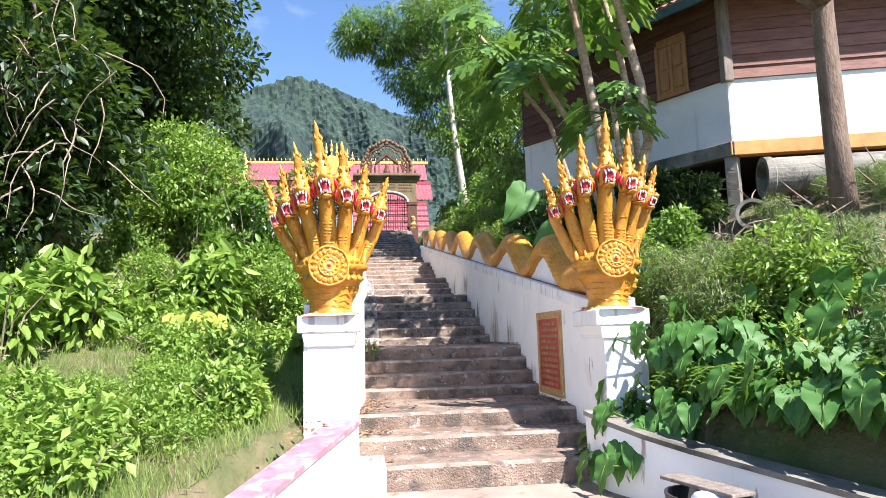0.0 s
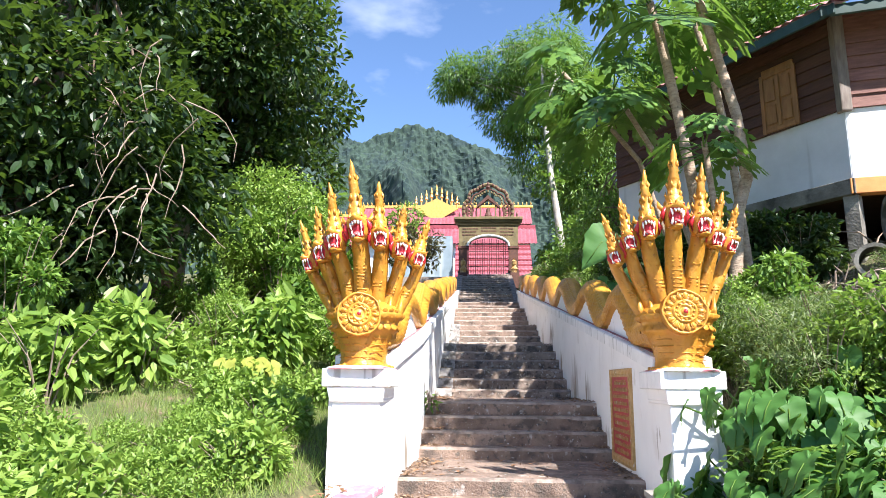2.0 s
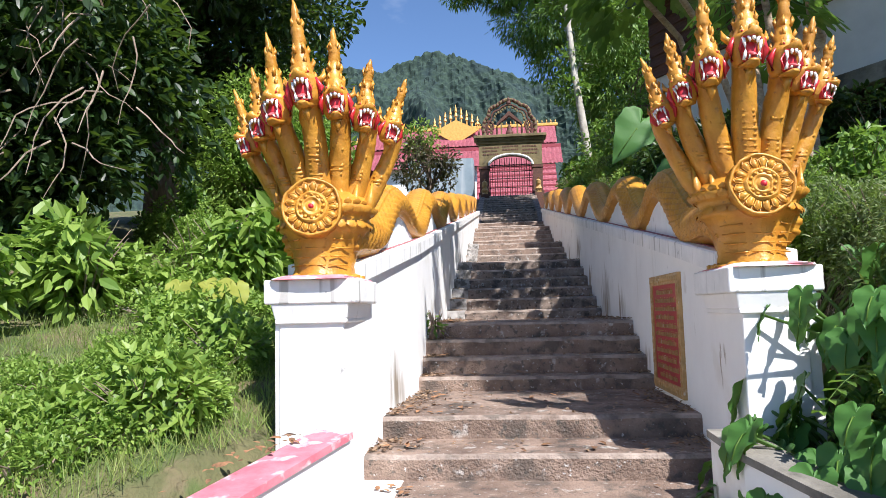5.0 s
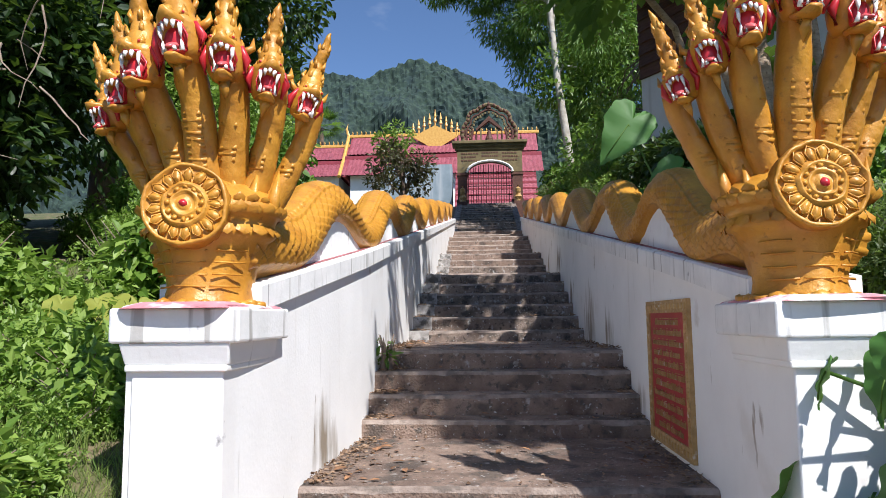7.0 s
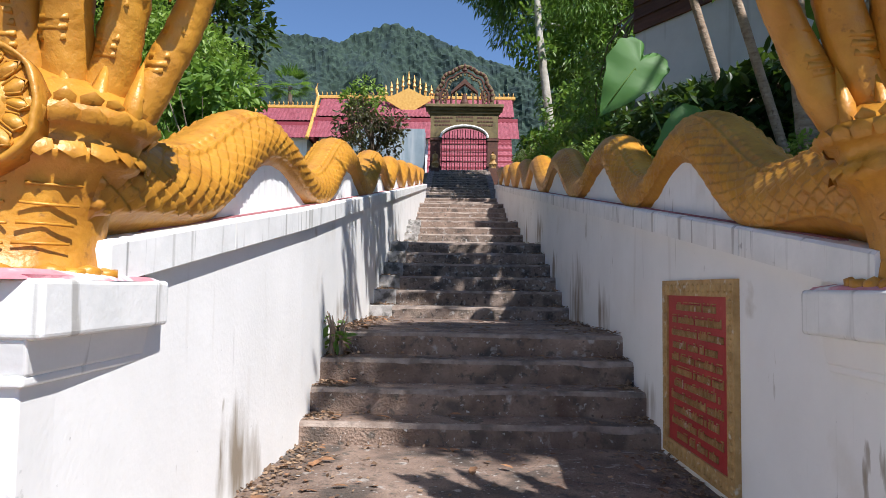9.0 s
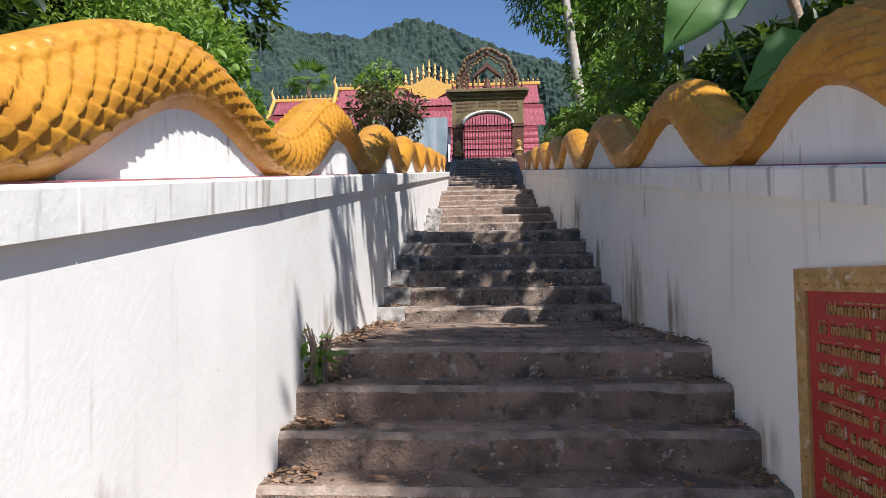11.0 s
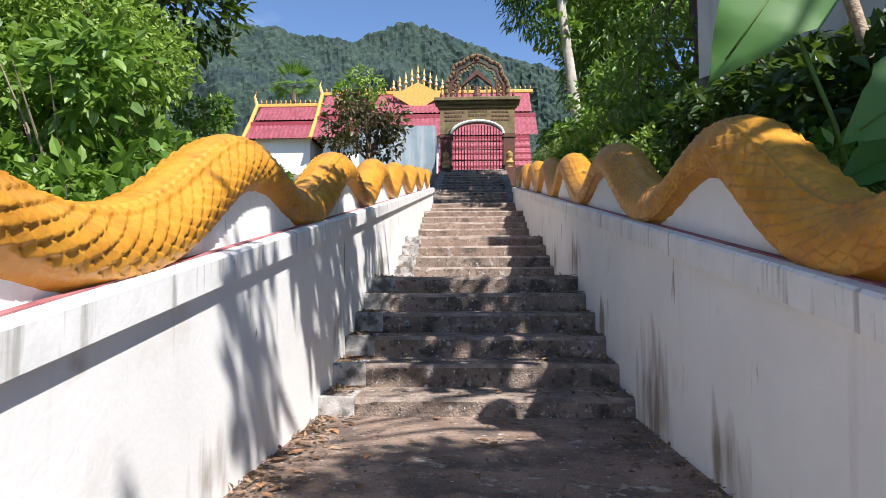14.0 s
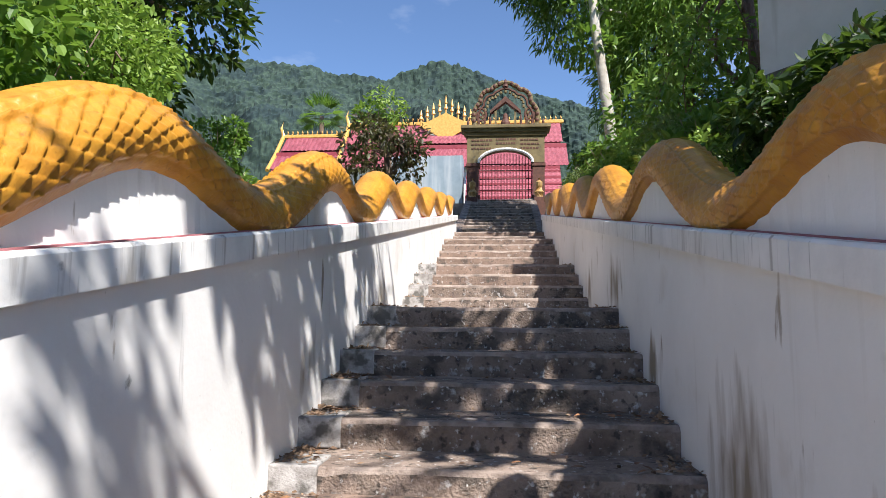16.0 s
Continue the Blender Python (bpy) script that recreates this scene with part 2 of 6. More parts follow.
M_TIN = material("rusty_tin_roof", (0.27, 0.10, 0.085), (0.40, 0.19, 0.165), 2.5, 0.6, 0.3, 20, 0.01, streaks=[((0.18, 0.08, 0.06), 4, 0.58, 0.6)])
M_TEAL = material("dark_green_fascia", (0.02, 0.05, 0.045), (0.04, 0.08, 0.07), 5, 0.6, 0.2, 30, 0.005)
M_CONC = material("stained_culvert_concrete", (0.10, 0.09, 0.075), (0.27, 0.25, 0.215), 2.0, 0.9, 0.6, 25, 0.02, spots=[((0.05, 0.047, 0.04), 3, 0.55, 0.7)], random_tint=0.2)
M_BARK = material("grey_brown_bark", (0.10, 0.065, 0.045), (0.22, 0.155, 0.115), 6, 0.9, 0.9, 22, 0.02, stretch=(2, 2, 0.6))
M_PAPAYA_BARK = material("ringed_tan_bark", (0.22, 0.15, 0.10), (0.44, 0.34, 0.25), 9, 0.85, 0.8, 26, 0.015, stretch=(1, 1, 2.5), spots=[((0.12, 0.08, 0.055), 22, 0.6, 0.7)])
M_BARK_PALE = material("pale_bark", (0.30, 0.27, 0.22), (0.52, 0.48, 0.42), 5, 0.9, 0.6, 25, 0.015, spots=[((0.12, 0.10, 0.08), 7, 0.6, 0.7)])
M_TWIG = material("dry_twig", (0.16, 0.11, 0.08), (0.34, 0.27, 0.21), 7, 0.9, 0.4, 40, 0.006)
M_GROUND = material("earth_and_litter", (0.055, 0.07, 0.022), (0.15, 0.13, 0.06), 1.4, 0.95, 0.9, 14, 0.05, spots=[((0.19, 0.135, 0.085), 2.3, 0.55, 0.8), ((0.06, 0.10, 0.022), 3.1, 0.52, 0.7)])
M_PAVE = material("dusty_paving", (0.20, 0.155, 0.125), (0.34, 0.28, 0.23), 2.0, 0.9, 0.5, 40, 0.01, spots=[((0.12, 0.085, 0.065), 5, 0.55, 0.7)])
# bluish greens: the haze of distance is put into the forest colour
M_FOREST = material("hazed_forest", (0.010, 0.024, 0.024), (0.040, 0.070, 0.048), 0.16, 0.95, 0.0, spots=[((0.012, 0.028, 0.032), 0.03, 0.52, 0.7), ((0.075, 0.12, 0.075), 0.14, 0.62, 0.6)])
M_LITTER = material("fallen_dry_leaf", (0.13, 0.06, 0.03), (0.33, 0.17, 0.08), 12, 0.85, 0.3, 40, 0.004, random_tint=0.4)
M_BLACK = material("black_rubber_sheet", (0.012, 0.012, 0.013), (0.04, 0.04, 0.042), 6, 0.55, 0.3, 30, 0.006)
M_BAG = material("white_plastic_bag", (0.6, 0.6, 0.62), (0.78, 0.78, 0.8), 5, 0.4, 0.7, 14, 0.02)
# near-black tint carries the deep shade inside the crowns
L_DARK = leaf_material("shade_dark_leaf", (0.008, 0.022, 0.006), (0.040, 0.085, 0.017), 0.45, 0.24)
L_MID = leaf_material("shrub_leaf", (0.06, 0.14, 0.02), (0.205, 0.325, 0.06), 0.45, 0.4)
L_BRIGHT = leaf_material("weed_leaf", (0.11, 0.205, 0.025), (0.305, 0.425, 0.085), 0.5, 0.4)
L_BAMBOO = leaf_material("bamboo_leaf", (0.05, 0.12, 0.02), (0.14, 0.25, 0.05), 0.45, 0.45)
L_WEED = leaf_material("grey_green_weed", (0.07, 0.11, 0.035), (0.19, 0.24, 0.09), 0.55, 0.35)
L_TARO = leaf_material("elephant_ear_leaf", (0.03, 0.11, 0.02), (0.09, 0.225, 0.04), 0.58, 0.3)
L_GRASS = leaf_material("grass_blade", (0.10, 0.19, 0.03), (0.30, 0.34, 0.10), 0.55, 0.35)
L_PAPAYA = leaf_material("papaya_leaf", (0.05, 0.125, 0.02), (0.165, 0.295, 0.06), 0.42, 0.35)
L_LITTER = leaf_material("dry_leaf_crumbs", (0.09, 0.05, 0.028), (0.36, 0.24, 0.15), 0.8, 0.1, (0.3, 0.2, 0.1))
L_RED = leaf_material("purple_brown_leaf", (0.035, 0.022, 0.015), (0.075, 0.085, 0.03), 0.45, 0.3, (0.2, 0.2, 0.05))
L_YELLOW = leaf_material("yellowing_leaf", (0.20, 0.26, 0.04), (0.42, 0.42, 0.08), 0.5, 0.35, (0.5, 0.48, 0.08))


# ---- mesh helpers ----
def fast_mesh(name, verts, faces, mats, index=None, smooth=False):
    """A mesh from an array of vertices and an array (or list of arrays) of faces with equal corner counts."""
    me = bpy.data.meshes.new(name)
    verts = np.asarray(verts, dtype=np.float32)
    groups = faces if isinstance(faces, list) else [faces]
    groups = [np.asarray(g, dtype=np.int32) for g in groups if len(g)]
    loops = np.concatenate([g.ravel() for g in groups])
    totals = np.concatenate([np.full(len(g), g.shape[1], dtype=np.int32) for g in groups])
    starts = np.concatenate([[0], np.cumsum(totals)[:-1]]).astype(np.int32)
    me.vertices.add(len(verts))
    me.vertices.foreach_set("co", verts.ravel())
    me.loops.add(len(loops))
    me.loops.foreach_set("vertex_index", loops)
    me.polygons.add(len(totals))
    me.polygons.foreach_set("loop_start", starts)
    me.polygons.foreach_set("loop_total", totals)
    for m in (mats if isinstance(mats, (list, tuple)) else [mats]):
        me.materials.append(m)
    if index is not None:
        me.polygons.foreach_set("material_index", np.asarray(index, dtype=np.int32))
    me.polygons.foreach_set("use_smooth", np.full(len(totals), smooth, dtype=bool))
    me.update(calc_edges=True)
    me.validate()
    return me


class Build:
    """Collects pieces of one mesh with material slots."""

    def __init__(self):
        self.v, self.q, self.t, self.qi, self.ti, self.n = [], [], [], [], [], 0

    def add(self, verts, faces, mat=0):
        verts = np.asarray(verts, dtype=float).reshape(-1, 3)
        for f in faces:
            f = np.asarray(f, dtype=int).reshape(-1, len(f) if np.ndim(f) == 1 else np.shape(f)[1])
            if f.shape[1] == 4:
                self.q.append(f + self.n)
                self.qi.append(np.full(len(f), mat))
            else:
                self.t.append(f + self.n)
                self.ti.append(np.full(len(f), mat))
        self.v.append(verts)
        self.n += len(verts)

    def grid(self, rings, mat=0, closed=True, caps=True):
        """Rings (n, m, 3) skinned into a tube or sheet."""
        rings = np.asarray(rings, dtype=float)
        n, m = rings.shape[:2]
        i = np.arange(n - 1)[:, None] * m
        j = np.arange(m if closed else m - 1)[None, :]
        k = (j + 1) % m
        f = np.stack([i + j, i + k, i + m + k, i + m + j], axis=-1).reshape(-1, 4)
        verts = rings.reshape(-1, 3)
        if closed and caps:
            a, b = rings[0].mean(axis=0), rings[-1].mean(axis=0)
            verts = np.vstack([verts, a, b])
            jj = np.arange(m)
            t1 = np.stack([np.full(m, n * m), (jj + 1) % m, jj], axis=-1)
            t2 = np.stack([np.full(m, n * m + 1), (n - 1) * m + jj, (n - 1) * m + (jj + 1) % m], axis=-1)
            self.add(verts, [f, t1, t2], mat)
        else:
            self.add(verts, [f], mat)

    def box(self, lo, hi, mat=0, m=None):
        (x0, y0, z0), (x1, y1, z1) = lo, hi
        v = np.array([(x, y, z) for z in (z0, z1) for y in (y0, y1) for x in (x0, x1)], dtype=float)
        if m is not None:
            mm = np.array(m)
            v = v @ mm[:3, :3].T + mm[:3, 3]
        self.add(v, [np.array([(0, 2, 3, 1), (4, 5, 7, 6), (0, 1, 5, 4), (2, 6, 7, 3), (0, 4, 6, 2), (1, 3, 7, 5)])], mat)

    def prism(self, outline, axis, a, b, mat=0):
        """A convex or concave outline of 2D points pushed along an axis; the outline's coordinates are the other two in order."""
        o = [tuple(p) for p in outline]
        n = len(o)

        def place(p, w):
            return {"x": (w, p[0], p[1]), "y": (p[0], w, p[1]), "z": (p[0], p[1], w)}[axis]
        bm = bmesh.new()
        f = bm.faces.new([bm.verts.new(place(p, a)) for p in o])
        tri = bmesh.ops.triangulate(bm, faces=[f])["faces"]
        bm.verts.index_update()
        t = np.array([[v.index for v in g.verts] for g in tri])
        bm.free()
        verts = [place(p, a) for p in o] + [place(p, b) for p in o]
        j = np.arange(n)
        k = (j + 1) % n
        self.add(verts, [np.stack([j, k, k + n, j + n], axis=-1), t, t[:, ::-1] + n], mat)

    def ball(self, c, r, mat=0, seg=10, rows=6, turn=None):
        r = np.array(r if np.ndim(r) else (r, r, r), dtype=float)
        a = np.linspace(0, 2 * np.pi, seg, endpoint=False)
        e = np.linspace(-np.pi / 2 * 0.97, np.pi / 2 * 0.97, rows)
        p = np.stack([np.cos(e)[:, None] * np.cos(a), np.cos(e)[:, None] * np.sin(a), np.sin(e)[:, None] * np.ones(seg)], axis=-1) * r
        if turn is not None:
            p = p @ np.array(turn.to_3x3() if len(turn) == 4 else turn).T
        self.grid(p + np.array(c), mat)

    def tube(self, points, radii, mat=0, seg=10, flat=1.0, up=(0, 0, 1)):
        """A tube along points; radii one a point; flat: height over width."""
        p = np.array(points, dtype=float)
        radii = np.broadcast_to(np.array(radii, dtype=float), (len(p),))
        t = np.gradient(p, axis=0)
        t /= np.linalg.norm(t, axis=1)[:, None] + 1e-9
        u = np.broadcast_to(np.array(up, dtype=float), t.shape)
        s = np.cross(t, u)
        bad = np.linalg.norm(s, axis=1) < 1e-3
        s[bad] = np.cross(t[bad], (1.0, 0.0, 0.0))
        s /= np.linalg.norm(s, axis=1)[:, None]
        w = np.cross(s, t)
        a = np.linspace(0, 2 * np.pi, seg, endpoint=False)
        ring = p[:, None, :] + radii[:, None, None] * (np.cos(a)[None, :, None] * s[:, None, :] + flat * np.sin(a)[None, :, None] * w[:, None, :])
        self.grid(ring, mat)

    def mesh(self, name, mats, smooth=False):
        groups = [np.concatenate(g) for g in (self.q, self.t) if g]
        index = np.concatenate([np.concatenate(g) for g in (self.qi, self.ti) if g])
        return fast_mesh(name, np.concatenate(self.v), groups, mats, index, smooth)


def link(name, build, mats, parent=None, label="", smooth=False, **tags):
    ob = new(name, build.mesh(name, mats, smooth) if isinstance(build, Build) else build)
    if parent is not None:
        ob.parent = parent
        if label:
            ob["label"] = label
    else:
        tagged(ob, label, **tags)
    return ob


def thing(name, label, category, at=(0, 0, 0), turn=0.0, **tags):
    e = new(name)
    e.matrix_world = pose(*at, 0, 0, turn)
    return tagged(e, label, category, **tags)


def bevelled(name, lo, hi, mat, width=0.012, segments=2, m=None):
    """A box with rounded edges, as mesh data."""
    bm = bmesh.new()
    bmesh.ops.create_cube(bm, size=1)
    for v in bm.verts:
        v.co = Vector([lo[i] + (v.co[i] + 0.5) * (hi[i] - lo[i]) for i in range(3)])
    bmesh.ops.bevel(bm, geom=bm.edges[:], offset=width, segments=segments, affect="EDGES", profile=0.5)
    if m is not None:
        bm.transform(m)
    me = bpy.data.meshes.new(name)
    bm.to_mesh(me)
    bm.free()
    me.materials.append(mat)
    return me


def smooth_noise(x, y, seed=0):
    """Vectorised value noise."""
    xi, yi = np.floor(x).astype(np.int64), np.floor(y).astype(np.int64)
    fx, fy = x - xi, y - yi
    fx, fy = fx * fx * (3 - 2 * fx), fy * fy * (3 - 2 * fy)

    def h(a, b):
        k = (a * 374761393 + b * 668265263 + seed * 1442695041) & 0x7FFFFFFF
        k = ((k ^ (k >> 13)) * 1274126177) & 0x7FFFFFFF
        return ((k ^ (k >> 16)) & 0xFFFF) / 65535.0
    return (h(xi, yi) * (1 - fx) + h(xi + 1, yi) * fx) * (1 - fy) + (h(xi, yi + 1) * (1 - fx) + h(xi + 1, yi + 1) * fx) * fy


def ground_z(x, y):
    """Height of the hillside: a bank on each side of the stair, a forecourt in front."""
    x, y = np.asarray(x, dtype=float), np.asarray(y, dtype=float)
    yy = np.clip(y, -30, 40)
    left = np.where(yy > 5, 0.55 + 0.185 * (yy - 5), 0.53 + 0.145 * (yy - 5)) + 0.10 * np.clip(-1.7 - x, 0, 8)
    right = np.where(yy > 4.5, 0.62 + 0.195 * (yy - 4.5), 0.62 + 0.10 * (yy - 4.5)) + 0.36 * np.clip(x - 1.5, 0, 5) + 0.1 * np.clip(x - 6.5, 0, 10)
    mid = np.where(yy < 5.2, -0.06 + 0.035 * np.clip(yy - 5.2, -9, 0), -0.06 + 0.19 * (yy - 6.5) - 0.35)
    wl = np.clip((-1.45 - x) / 0.25, 0, 1)
    wr = np.clip((x - 1.45) / 0.25, 0, 1)
    # the forecourt widens towards the street between its flank walls
    wl = np.where(yy < 5.2, np.clip((-1.5 - 0.33 * np.clip(5.2 - yy, 0, 12) - x) / 0.2, 0, 1), wl)
    wr = np.where(yy < 4.6, np.clip((x - 1.34 - 0.43 * np.clip(4.8 - yy, 0, 12)) / 0.2, 0, 1), wr)
    z = mid * (1 - wl - wr) + left * wl + right * wr
    bumpy = 0.10 * (smooth_noise(x * 1.3, y * 1.3, 3) - 0.5) + 0.05 * (smooth_noise(x * 4, y * 4, 4) - 0.5)
    return z + bumpy * (wl + wr)


# ---- ground and distance ----
def axis_steps(lo, hi, fine_lo, fine_hi, step):
    fine = np.arange(fine_lo, fine_hi + step, step)
    out_hi = fine[-1] + np.cumsum(step * 1.35 ** np.arange(1, 60))
    out_lo = fine[0] - np.cumsum(step * 1.35 ** np.arange(1, 60))
    return np.concatenate([out_lo[out_lo > lo][::-1], fine, out_hi[out_hi < hi]])


gx, gy = axis_steps(-3000, 3000, -14, 14, 0.22), axis_steps(-3000, 3000, -6, 38, 0.22)
GX, GY = np.meshgrid(gx, gy)
GZ = ground_z(GX, GY)
far_drop = np.clip((np.hypot(GX, GY - 15) - 60) / 400, 0, 1)
GZ = GZ * (1 - far_drop)
b = Build()
b.grid(np.stack([GX, GY, GZ], axis=-1), 0, closed=False)
link("ground", b, [M_GROUND], label="earth bank with dry litter beside the stair", category="ground", kind="structure", smooth=True)

# wooded mountain ridge
az = np.radians(np.arange(-75, 75, 0.12))
rows = np.linspace(0, 1, 190)
deg = np.degrees(az)
crest = np.interp(deg, [-75, -45, -34, -26.4, -21, -17, -14.6, -12.7, -10.2, -7.8, -6.3, -5.0, -3.8, -2.4, -0.5, 2, 6, 14, 75],
                  [0.26, 0.35, 0.384, 0.387, 0.386, 0.387, 0.378, 0.377, 0.373, 0.390, 0.401, 0.403, 0.400, 0.387, 0.375, 0.356, 0.335, 0.28, 0.2]) + 0.0135
dist = 900 - 260 * (1 - rows)[:, None] * np.ones_like(az)
fold = smooth_noise(deg[None, :] * 0.35 + rows[:, None] * 2, rows[:, None] * 3, 8)
height = 900 * crest[None, :] * (rows[:, None] ** (0.8 + 0.35 * fold))
dist = dist + 90 * (fold - 0.5) * np.sin(np.pi * rows)[:, None]
billow = lambda fa, fr, seed: 1 - np.abs(2 * smooth_noise(deg[None, :] * fa + 3.7 * rows[:, None], rows[:, None] * fr, seed) - 1)
canopy = 0.6 * billow(1.2, 30, 5) + 0.8 * billow(2.6, 64, 6) + 0.45 * smooth_noise(deg[None, :] * 4.4, rows[:, None] * 92, 9)
height = height + 5.0 * canopy * (0.3 + 0.7 * rows[:, None]) - 2.5 * rows[:, None]
dist = dist - 4.5 * canopy
b = Build()
b.grid(np.stack([dist * np.sin(az), dist * np.cos(az), height - 20], axis=-1), 0, closed=False)
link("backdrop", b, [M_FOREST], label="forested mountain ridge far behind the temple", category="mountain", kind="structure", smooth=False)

# ---- stair ----
STEPS = [(5.20, 0.16), (5.75, 0.325), (6.30, 0.485)]
STEPS += [(7.84 + 0.313 * i, 0.62 + 0.167 * i) for i in range(4)]
STEPS += [(11.15 + 0.5 * i, 1.255 + 0.178 * i) for i in range(6)]
STEPS += [(15.75 + 0.5 * i, 2.305 + 0.178 * i) for i in range(4)]
STEPS += [(19.4 + 0.5 * i, 3.02 + 0.178 * i) for i in range(5)]
STEPS += [(23.3 + 0.5 * i, 3.91 + 0.178 * i) for i in range(3)]
STEPS += [(26.5 + 0.53 * i, 4.45 + 0.178 * i) for i in range(14)]


def wall_in(y, side):
    """Inner face of the stair's side wall."""
    if side < 0:
        return -1.12 - 0.048 * max(0.0, 7.84 - y)
    return 1.12 - 0.02 * max(0.0, 6.6 - y)


def rough_step(name, x0, x1, y0, y1, z0, z1, mat, seed):
    """One step: a slab with a worn, rounded, slightly uneven nosing."""
    n = 22
    xs = np.linspace(x0, x1, n)
    w = lambda k: (smooth_noise(xs * 3.1, np.full(n, seed * 7.7), k) - 0.5) + 0.6 * (smooth_noise(xs * 11.0, np.full(n, seed * 3.3), k + 9) - 0.5)
    chip = np.clip(smooth_noise(xs * 6, np.full(n, seed * 1.9), 20) - 0.72, 0, 1) * 0.09
    a, c = w(1) * 0.012, w(2) * 0.010
    prof = [(y0 + a * 0.4, z0 + 0 * xs), (y0 + a, z1 - 0.03 + c - chip), (y0 + 0.010 + a + chip, z1 - 0.008 + c - 0.5 * chip), (y0 + 0.032 + a, z1 + c), (y1 + 0 * xs, z1 + 0.5 * c), (y1 + 0 * xs, z0 + 0 * xs)]
    rings = np.stack([np.stack([xs, np.broadcast_to(p[0], xs.shape), p[1]], axis=-1) for p in prof], axis=1)
    bb = Build()
    bb.grid(rings, 0)
    quads = len(bb.q[0])
    strip = np.arange(quads) % 6
    bb.qi[0] = np.where((strip == 1) | (strip == 2), 1, 0)
    return bb.mesh(name, [mat, M_NOSING])


stair = tagged(new("stair"), "worn brown concrete temple stair with landings", "stair", kind="structure")
for i, (y, z) in enumerate(STEPS):
    y_next = STEPS[i + 1][0] + 0.05 if i + 1 < len(STEPS) else 36.0
    x0, x1 = wall_in(y, -1), wall_in(y, 1)
    if i == 0:
        x0, x1 = -0.95, 1.32
    elif i == 1:
        x0 = -1.26
    grey = 7 <= i <= 14 or i >= 26
    o = new("step", rough_step("step", x0 - 0.03, x1 + 0.03, y, y_next, z - 0.36, z, M_STEP_GREY if grey else M_STEP, i + 1))
    o.parent = stair
    if 7 <= i <= 16:
        o2 = new("stair_edge", bevelled("stair_edge", (x0 - 0.02, y - 0.012, z - 0.172), (x0 + 0.26, y + 0.30, z + 0.008), M_STEP_EDGE, 0.008))
        o2.parent = stair
b = Build()
b.grid([[(x, y, float(-0.055 + 0.035 * max(-9, min(0, y - 5.2)))) for x in np.linspace(-1.43 - 0.335 * (5.2 - y), 1.3 + 0.43 * (5 - y), 30)] for y in np.linspace(-8, 5.7, 30)], 0, closed=False)
link("pavement", b, [M_PAVE], label="dusty concrete forecourt at the foot of the stair", category="pavement", kind="structure")


# ---- side walls ----
def cap_z(y):
    return 1.571 + 0.1655 * (y - 5.5)


def side_wall(side):
    name = "wall_left" if side < 0 else "wall_right"
    w = tagged(new(name), "whitewashed stair side wall with a sloping stained coping", "wall", kind="structure")
    ys = np.array([5.3, 6.6, 7.84, 10, 13, 16, 19, 22, 25.0])
    inner = np.array([wall_in(y, side) for y in ys])
    outer = inner + side * 0.42
    top = cap_z(ys) - 0.1
    b = Build()
    b.grid([[(i, y, -0.5 + 0.14 * (y - 5.3)), (i, y, t), (o, y, t), (o, y, -0.5 + 0.14 * (y - 5.3))] for i, o, y, t in zip(inner, outer, ys, top)], 0)
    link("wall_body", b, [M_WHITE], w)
    for a, c in zip(ys[:-1], ys[1:]):
        if a < 5.8:
            a = 5.62
        b = Build()
        n = 6
        drop = 0.13
        rings = []
        for y in np.linspace(a, c - 0.006, n):
            i, t = wall_in(y, side), cap_z(y)
            i2 = i - side * 0.038
            o2 = i + side * 0.46
            rings.append([(i2, y, t - drop), (i2, y, t - 0.012), (i2 + side * 0.012, y, t), (o2, y, t), (o2, y, t - drop)])
        b.grid(rings, 0)
        link("coping", b, [M_CAP], w)
    b = Build()
    b.grid([[(wall_in(y, side) + side * 0.04, y, cap_z(y) - 0.01), (wall_in(y, side) + side * 0.04, y, cap_z(y) + 0.006), (wall_in(y, side) + side * 0.075, y, cap_z(y) + 0.006), (wall_in(y, side) + side * 0.075, y, cap_z(y) - 0.01)] for y in np.linspace(5.95, 25, 30)], 0)
    link("coping_paint", b, [M_PINK_LINE], w, "thin faded pink paint line")
    # low stringer wall along the last flight
    b = Build()
    for y0, y1, h0, h1 in ((25.0, 26.4, 0.05, 0.10), (26.4, 34.0, 0.10, 0.10)):
        z0, z1 = 4.27 + 0.336 * max(0, y0 - 26.4), 4.27 + 0.336 * max(0, y1 - 26.4)
        i = 1.12 * side
        b.grid([[(i, y, z - 0.6), (i, y, z + h), (i + side * 0.25, y, z + h), (i + side * 0.25, y, z - 0.6)] for y, z, h in ((y0, z0, h0), (y1, z1, h1))], 0)
    link("stringer", b, [M_STEP_GREY], w)
    return w


side_wall(-1)
side_wall(1)


